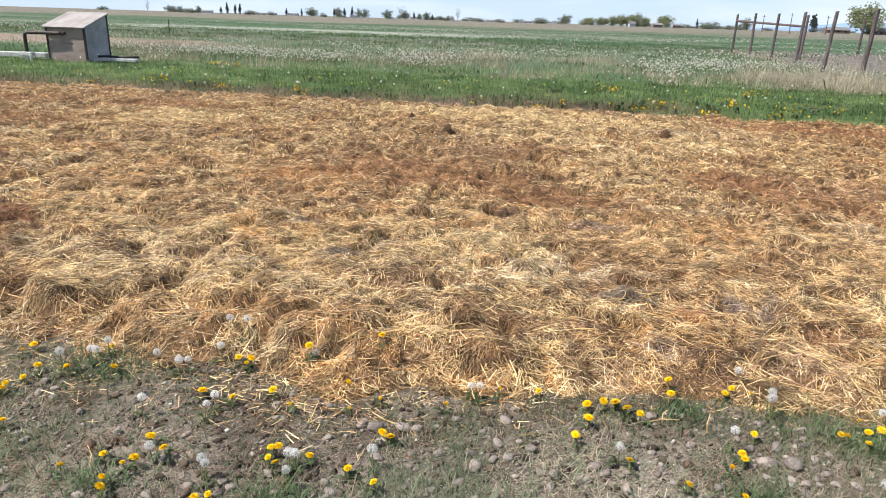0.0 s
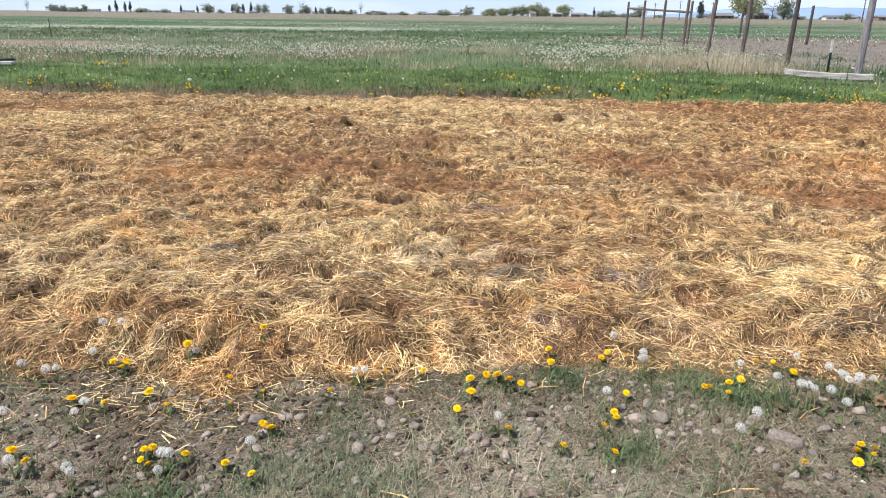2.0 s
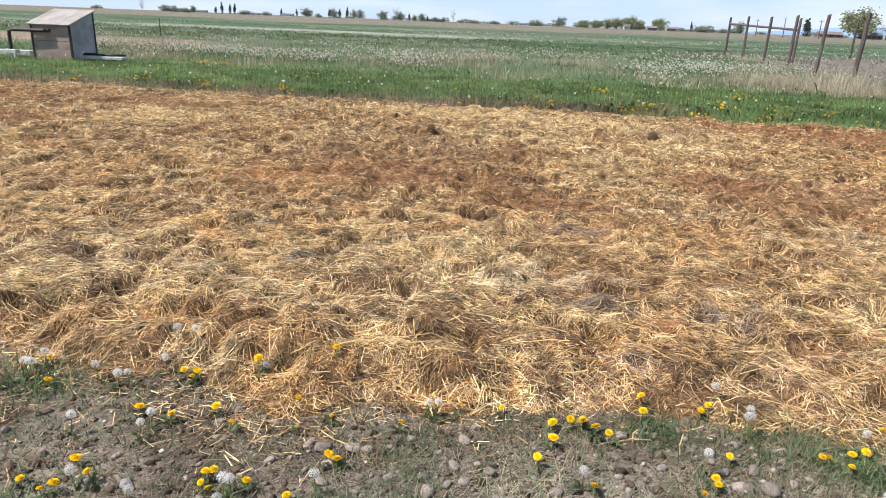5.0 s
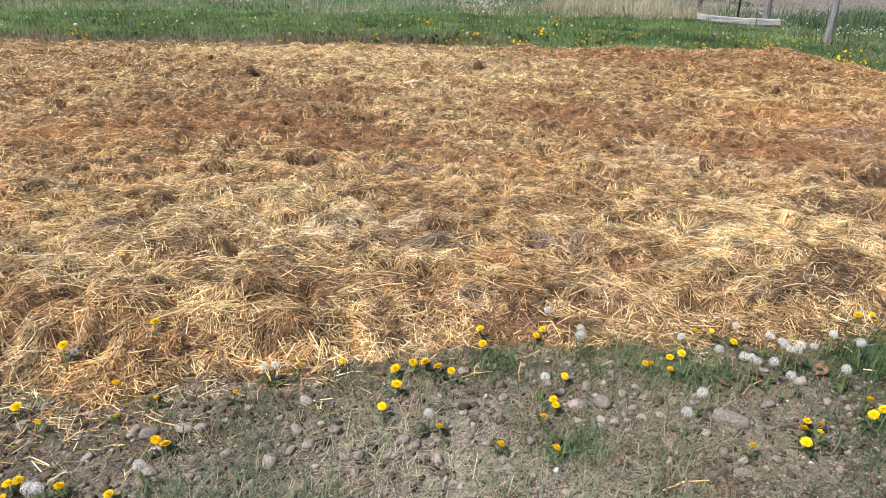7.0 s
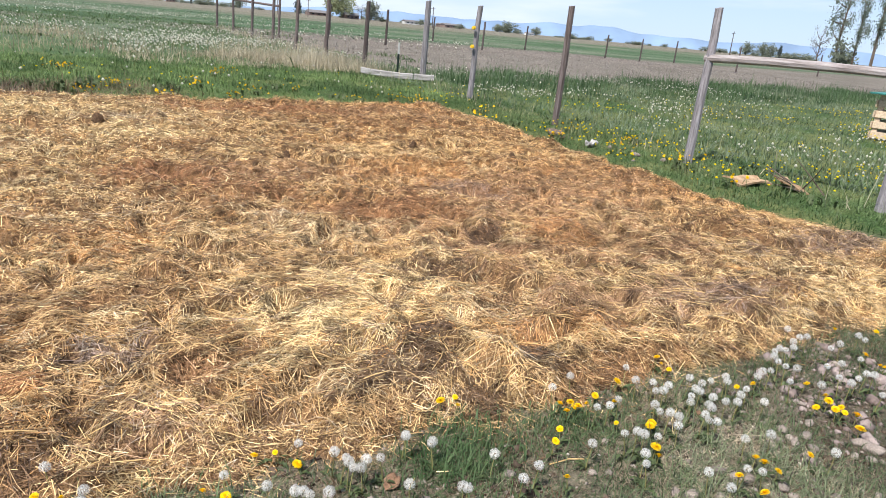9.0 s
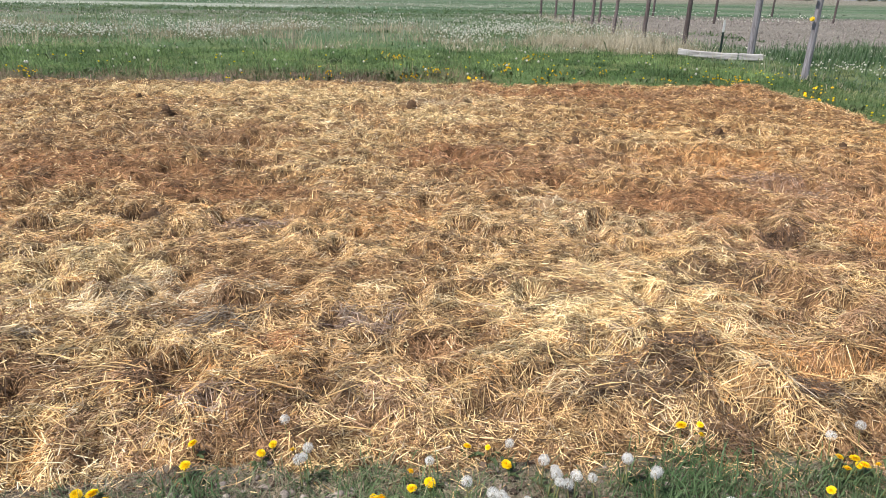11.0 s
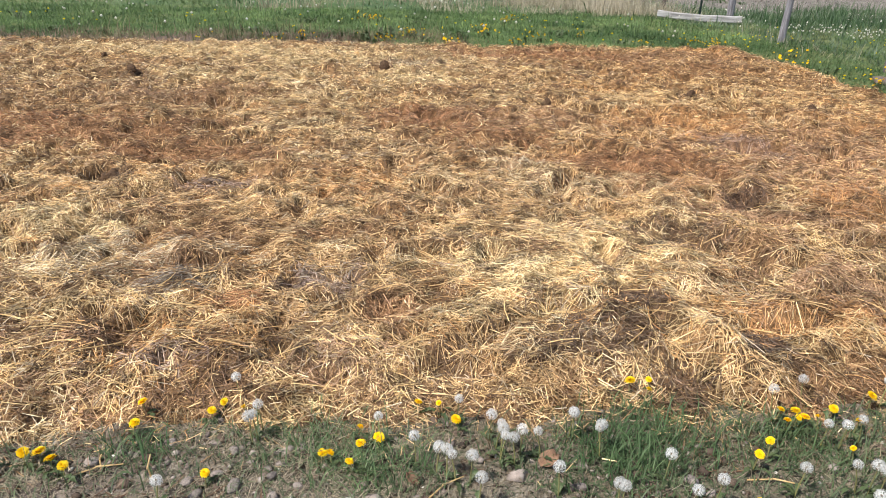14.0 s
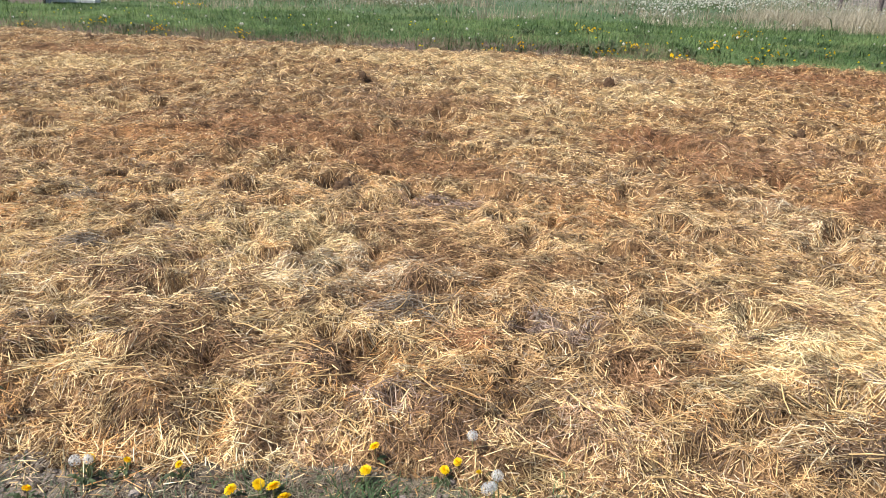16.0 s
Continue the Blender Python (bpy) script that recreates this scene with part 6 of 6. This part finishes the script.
# ---- far trees ----
def tree_mesh(kind, seed, leaves):
    """Trunk and limbs; crown of leaf clumps with gaps, for a tree one metre high."""
    r = np.random.RandomState(seed)
    tips, bm = [], bmesh.new()
    top = {"round": 0.62, "cone": 0.95, "tall": 0.92, "bare": 0.7, "bush": 0.5}[kind]
    add_tube(bm, [(0, 0, -0.02), (r.normal(0, 0.012), r.normal(0, 0.012), top * 0.45), (r.normal(0, 0.02), r.normal(0, 0.02), top)], [0.028, 0.018, 0.006], 6)
    for k in range({"round": 11, "cone": 9, "tall": 13, "bare": 16, "bush": 12}[kind]):
        z0 = r.uniform({"tall": 0.3, "bush": 0.03}.get(kind, 0.16), top)
        a = r.uniform(0, 6.3)
        out = {"round": r.uniform(0.2, 0.46), "cone": 0.24 * (1.02 - z0) + 0.03, "tall": r.uniform(0.07, 0.2), "bare": r.uniform(0.15, 0.4), "bush": r.uniform(0.25, 0.45)}[kind]
        up = {"round": r.uniform(0.05, 0.32), "cone": -0.02, "tall": r.uniform(0.02, 0.14), "bare": r.uniform(0.1, 0.3), "bush": r.uniform(0.05, 0.3)}[kind]
        tip = (math.cos(a) * out, math.sin(a) * out, min(z0 + up, 0.97))
        add_tube(bm, [(0, 0, z0), (tip[0] * 0.55, tip[1] * 0.55, z0 + up * 0.4), tip], [0.010, 0.007, 0.003], 4)
        tips.append((*tip, {"round": 0.15, "cone": 0.09, "tall": 0.085, "bare": 0.10, "bush": 0.17}[kind]))
    if kind != "bare":
        tips += [(r.normal(0, 0.03), r.normal(0, 0.03), z, {"round": 0.17, "cone": 0.24 * (1.05 - z), "tall": 0.05, "bush": 0.2}[kind]) for z in np.linspace(0.3 if kind == "tall" else 0.18, {"round": 0.8, "bush": 0.7}.get(kind, 0.95), 7)]
    tips = np.array(tips)
    pick = r.randint(len(tips), size=leaves)
    c = tips[pick, :3] + r.normal(0, 1, (leaves, 3)) * tips[pick, 3:4] * 0.55
    low = r.rand(leaves) < {"bush": 0.5, "round": 0.25}.get(kind, 0.0)
    c[:, 2] = np.where(low, c[:, 2] * 0.55, c[:, 2])
    c[:, 2] = np.clip(c[:, 2], 0.04, 1.03)
    s = ({"bare": 0.012, "tall": 0.010, "cone": 0.04, "bush": 0.040}.get(kind, 0.032)) * r.uniform(0.6, 1.5, leaves)
    u = r.normal(0, 1, (leaves, 3))
    u /= np.linalg.norm(u, axis=1)[:, None]
    w = np.cross(u, r.normal(0, 1, (leaves, 3)))
    w /= np.linalg.norm(w, axis=1)[:, None]
    v = np.stack([c - u * s[:, None], c + w * s[:, None] * 0.7, c + u * s[:, None], c - w * s[:, None] * 0.7], 1).reshape(-1, 3)
    f = (np.arange(leaves * 4).reshape(-1, 4))
    return bm, v, f, r


# leaf colours lifted and greyed to paint in distance haze
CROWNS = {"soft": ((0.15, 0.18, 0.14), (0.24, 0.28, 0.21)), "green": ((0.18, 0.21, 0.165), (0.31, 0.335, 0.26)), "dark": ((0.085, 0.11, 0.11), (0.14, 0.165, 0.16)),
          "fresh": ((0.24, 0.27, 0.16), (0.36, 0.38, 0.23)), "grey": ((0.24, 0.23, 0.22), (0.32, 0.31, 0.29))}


def tree(name, label, kind, colour, seed, leaves):
    ob = empty(name)
    bm, v, f, r = tree_mesh(kind, seed, leaves)
    part("trunk", bm, M_BARK, ob)
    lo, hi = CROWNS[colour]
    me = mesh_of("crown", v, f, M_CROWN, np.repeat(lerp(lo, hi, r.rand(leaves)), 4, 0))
    put("crown", me, ob, Matrix.Identity(4))
    return tagged(ob, label, "tree")


TREES = {}
for key, args in {"round": ("tree", "round green tree far across the fields", "round", "green", 1, 1500),
                  "willow": ("tree", "yellow-green willow far across the fields", "round", "fresh", 2, 2000),
                  "cedar": ("tree", "dark conical conifer far across the fields", "cone", "dark", 3, 1300),
                  "bare": ("tree", "bare grey tree far across the fields", "bare", "grey", 4, 900),
                  "poplar": ("tree", "tall loose poplar beyond the pen", "tall", "soft", 5, 3200),
                  "bush": ("bush", "rounded green bush beyond the fields", "bush", "green", 6, 1200)}.items():
    TREES[key] = args
PLACED = {}


def put_tree(key, x, y, height, wide):
    """First call builds the kind, later ones copy it."""
    m = Matrix.Translation((x, y, zrise(x, y) - 0.1)) @ Matrix.Rotation(x * 3.1 + y, 4, "Z") @ Matrix.Diagonal((wide, wide, height, 1))
    if key not in PLACED:
        PLACED[key] = tree(*TREES[key])
        PLACED[key].matrix_world = m
        PLACED[key].scale = (1, 1, 1)
        PLACED[key].matrix_world = m
        TREES[key + "_at"] = m
        return PLACED[key]
    src = PLACED[key]
    ob = new(src.name.split(".")[0])
    ob.matrix_world = m
    tagged(ob, src["label"], src["category"], "far trees")
    for ch in src.children:
        put(ch.name.split(".")[0], ch.data, ob, Matrix.Identity(4))
    return ob


# kind, x at 500 m ahead, height, spread
ROWS = [
    ("bare", -448.5, 780, 13.09, 7.364), ("round", -428.6, 791.1, 9, 11.45), ("round", -417.6, 797, 8.182, 13.09), ("bush", -406.4, 802.7, 6.545, 11.45), ("round", -399.6, 806.2, 9, 9.818),
    ("cedar", -376.9, 817, 8.182, 6.545), ("cedar", -370.4, 820, 13.09, 8.182), ("cedar", -362.1, 823.7, 11.45, 7.364), ("cedar", -357.2, 825.8, 12.27, 7.364), ("bush", -347.5, 830, 6.545, 13.09),
    ("bush", -323.4, 839.7, 5.727, 8.182), ("cedar", -306.9, 845.9, 9, 5.727), ("cedar", -289.6, 852, 9, 5.727), ("round", -277.9, 855.9, 11.45, 21.27), ("bush", -264.7, 860, 5.727, 8.182),
    ("cedar", -252.1, 863.8, 10.64, 6.545), ("round", -246.8, 865.4, 13.09, 11.45), ("cedar", -240.1, 867.3, 11.45, 7.364), ("cedar", -231.3, 869.6, 13.09, 8.182),
]
ROWS += [
    ("round", -223.9, 871.6, 12.27, 9.818), ("round", -216.4, 873.5, 12.27, 11.45), ("round", -189.7, 879.7, 12.27, 13.09), ("bare", -172.4, 883.3, 16.36, 11.45), ("round", -167.5, 884.2, 11.45, 18),
    ("cedar", -156.4, 886.2, 9, 6.545), ("round", -150.1, 887.3, 8.182, 9.818), ("round", -141.7, 888.7, 10.64, 11.45), ("cedar", -134, 889.9, 7.364, 4.909), ("round", -123.5, 891.5, 6.545, 9.818),
    ("bush", -114.3, 892.7, 7.364, 13.09), ("bare", -102.4, 894.1, 15.55, 9), ("bush", -76.27, 896.8, 5.727, 14.73), ("bush", -50.2, 898.6, 5.4, 13.09), ("bush", 1.651, 900.1, 9, 16.36),
    ("round", 28.68, 899.6, 13.09, 16.36),
]
ROWS += [
    ("willow", 60.85, 898, 9.9, 23.4), ("willow", 72.36, 897.2, 10.8, 19.8), ("willow", 87.14, 895.9, 12.6, 21.6), ("willow", 97.8, 894.8, 14.4, 18), ("willow", 105.7, 893.9, 13.5, 16.2),
    ("willow", 115.6, 892.7, 17.1, 18), ("willow", 125.4, 891.4, 12.6, 14.4), ("willow", 149.3, 887.7, 15.3, 25.2), ("bush", 165.7, 884.8, 6.3, 14.4), ("cedar", 183.2, 881.4, 11.7, 6.3),
    ("bush", 192.4, 879.4, 9, 18), ("bush", 200.9, 877.5, 9.9, 18), ("bush", 217.7, 873.5, 6.3, 10.8), ("round", 235.9, 868.8, 14.4, 18), ("cedar", 300.8, 848.6, 19.8, 16.2),
    ("willow", 280.5, 663.5, 27.36, 33.12), ("bare", 298.1, 655.8, 15.84, 17.28), ("round", 306.7, 651.8, 21.6, 21.6), ("bush", 316.4, 647.2, 5.76, 14.4),
]
ROWS += [
    ("round", 350.7, 629.3, 6.48, 10.08), ("bush", 384.4, 609.4, 5.76, 10.08), ("round", 528.7, 730.4, 15, 30), ("round", 520.7, 736.1, 10, 20), ("round", 559.3, 707.3, 11, 20),
    ("bush", 591.8, 680.4, 8, 20), ("round", 656.9, 477, 14.4, 18), ("round", 666.2, 463.9, 15.3, 14.4), ("round", 671, 457, 15.3, 14.4), ("cedar", 675.3, 450.5, 13.5, 8.1),
    ("bare", 340, 206.5, 18.48, 13.2), ("poplar", 266.1, 154.8, 29.99, 19.89), ("poplar", 269.1, 149.4, 24.48, 14.28), ("poplar", 264.1, 139.8, 29.7, 20.79), ("bush", 267.2, 152.8, 11.56, 9.52),
    ("bush", 755.6, 492.3, 8, 24), ("bush", 612.1, 382.6, 8, 24),
]
for key, tx, ty, th, tw in ROWS:
    put_tree(key, tx, ty, th, tw)


# low scrub along the horizon
for k in range(70):
    b = rng.uniform(-0.62, 1.05)
    away = rng.uniform(1100, 1500)
    put_tree("bush" if rng.rand() < 0.7 else "round", math.sin(b) * away, math.cos(b) * away, rng.uniform(4, 9), rng.uniform(9, 24))

# ---- far houses, poles and hills ----
def house(x, y, length, height, turn, wall, roof_h, label):
    ob = tagged(empty("house", x, y, zrise(x, y) - 0.1, turn), label, "house", "far farm buildings")
    bm = bmesh.new()
    add_box(bm, (length, length * 0.5, height), pose(0, 0, height / 2))
    part("wall", bm, wall, ob)
    bm = bmesh.new()
    l, w, e = length / 2 + 0.4, length * 0.25 + 0.5, height
    a = [bm.verts.new(p) for p in ((-l, -w, e), (l, -w, e), (l, w, e), (-l, w, e), (-l, 0, e + roof_h), (l, 0, e + roof_h))]
    for f in ((0, 1, 5, 4), (2, 3, 4, 5), (0, 4, 3), (1, 2, 5), (3, 2, 1, 0)):
        bm.faces.new([a[i] for i in f])
    part("roof", bm, M_ROOFING, ob)
    for k in (-0.3, 0.0, 0.3):
        bm = bmesh.new()
        add_box(bm, (length * 0.12, 0.06, height * 0.35), pose(k * length, -length * 0.25 - 0.02, height * 0.55))
        part("window", bm, M_WINDOW, ob)
    return ob


FARMS = [
    (-375.3, 778, 11.55, 2.47, 4, "W", 1), (-342.8, 870.7, 25.2, 2.09, 2, "W", 0.8), (-299.3, 848.6, 12.6, 2.28, 0, "W", 1.2), (-229.3, 870.2, 9.45, 2.375, 5, "W", 1),
    (-162, 921.8, 10.5, 2.47, 0, "W", 1.3), (-88.67, 1004, 21, 2.09, 0, "W", 1), (-66.56, 1006, 18.9, 2.28, 3, "W", 1.2), (-20.13, 1008, 21, 2.185, 0, "W", 1),
    (15, 1008, 14.7, 2.47, 0, "W", 0.8), (105.3, 857.7, 7.35, 3.8, 20, "W", 2.2), (133.5, 853.8, 10.5, 3.23, 10, "B", 1.8), (154.9, 850.2, 9.45, 3.04, -10, "B", 2),
    (271.1, 706.1, 21, 3.04, 3, "B", 2.6),
]
FARMS += [
    (288.5, 660.1, 14.7, 3.42, 5, "B", 2.4), (392.8, 708.9, 23.1, 2.85, 0, "W", 1.2), (419.2, 693.7, 21, 3.04, 0, "B", 1.5), (368, 682.7, 16.8, 2.85, 0, "W", 1.5),
    (396.5, 645.5, 21, 3.04, 0, "B", 1.6), (475.1, 613.2, 9.45, 2.09, 0, "W", 0.8),
]
for hxx, hyy, ln, ht, turn, wall, roof_h in FARMS:
    house(hxx, hyy, ln, ht, turn, M_HOUSE_WHITE if wall == "W" else M_HOUSE_BROWN, roof_h, "low pale farm building far across the fields" if wall == "W" else "low brown farmhouse far across the fields")


def utility_pole(x, y, height):
    ob = tagged(empty("utility_pole", x, y, zrise(x, y) - 0.1), "wooden utility pole far across the fields", "utility pole", "utility poles")
    bm = bmesh.new()
    add_tube(bm, [(0, 0, 0), (0, 0, height)], [0.2, 0.13], 6)
    part("pole", bm, M_POST, ob)
    bm = bmesh.new()
    add_box(bm, (2.2, 0.12, 0.12), pose(0, 0, height - 0.7))
    part("crossarm", bm, M_POST, ob)
    return ob


for ux, uy, height in ((109.0, 332.9, 8.5), (122.3, 328.3, 8.0), (106.8, 364.9, 8.0), (151.0, 259.7, 8.5), (209.0, 157.7, 8.2)):
    utility_pole(ux, uy, height)

# low ridge, its haze painted as an even blue
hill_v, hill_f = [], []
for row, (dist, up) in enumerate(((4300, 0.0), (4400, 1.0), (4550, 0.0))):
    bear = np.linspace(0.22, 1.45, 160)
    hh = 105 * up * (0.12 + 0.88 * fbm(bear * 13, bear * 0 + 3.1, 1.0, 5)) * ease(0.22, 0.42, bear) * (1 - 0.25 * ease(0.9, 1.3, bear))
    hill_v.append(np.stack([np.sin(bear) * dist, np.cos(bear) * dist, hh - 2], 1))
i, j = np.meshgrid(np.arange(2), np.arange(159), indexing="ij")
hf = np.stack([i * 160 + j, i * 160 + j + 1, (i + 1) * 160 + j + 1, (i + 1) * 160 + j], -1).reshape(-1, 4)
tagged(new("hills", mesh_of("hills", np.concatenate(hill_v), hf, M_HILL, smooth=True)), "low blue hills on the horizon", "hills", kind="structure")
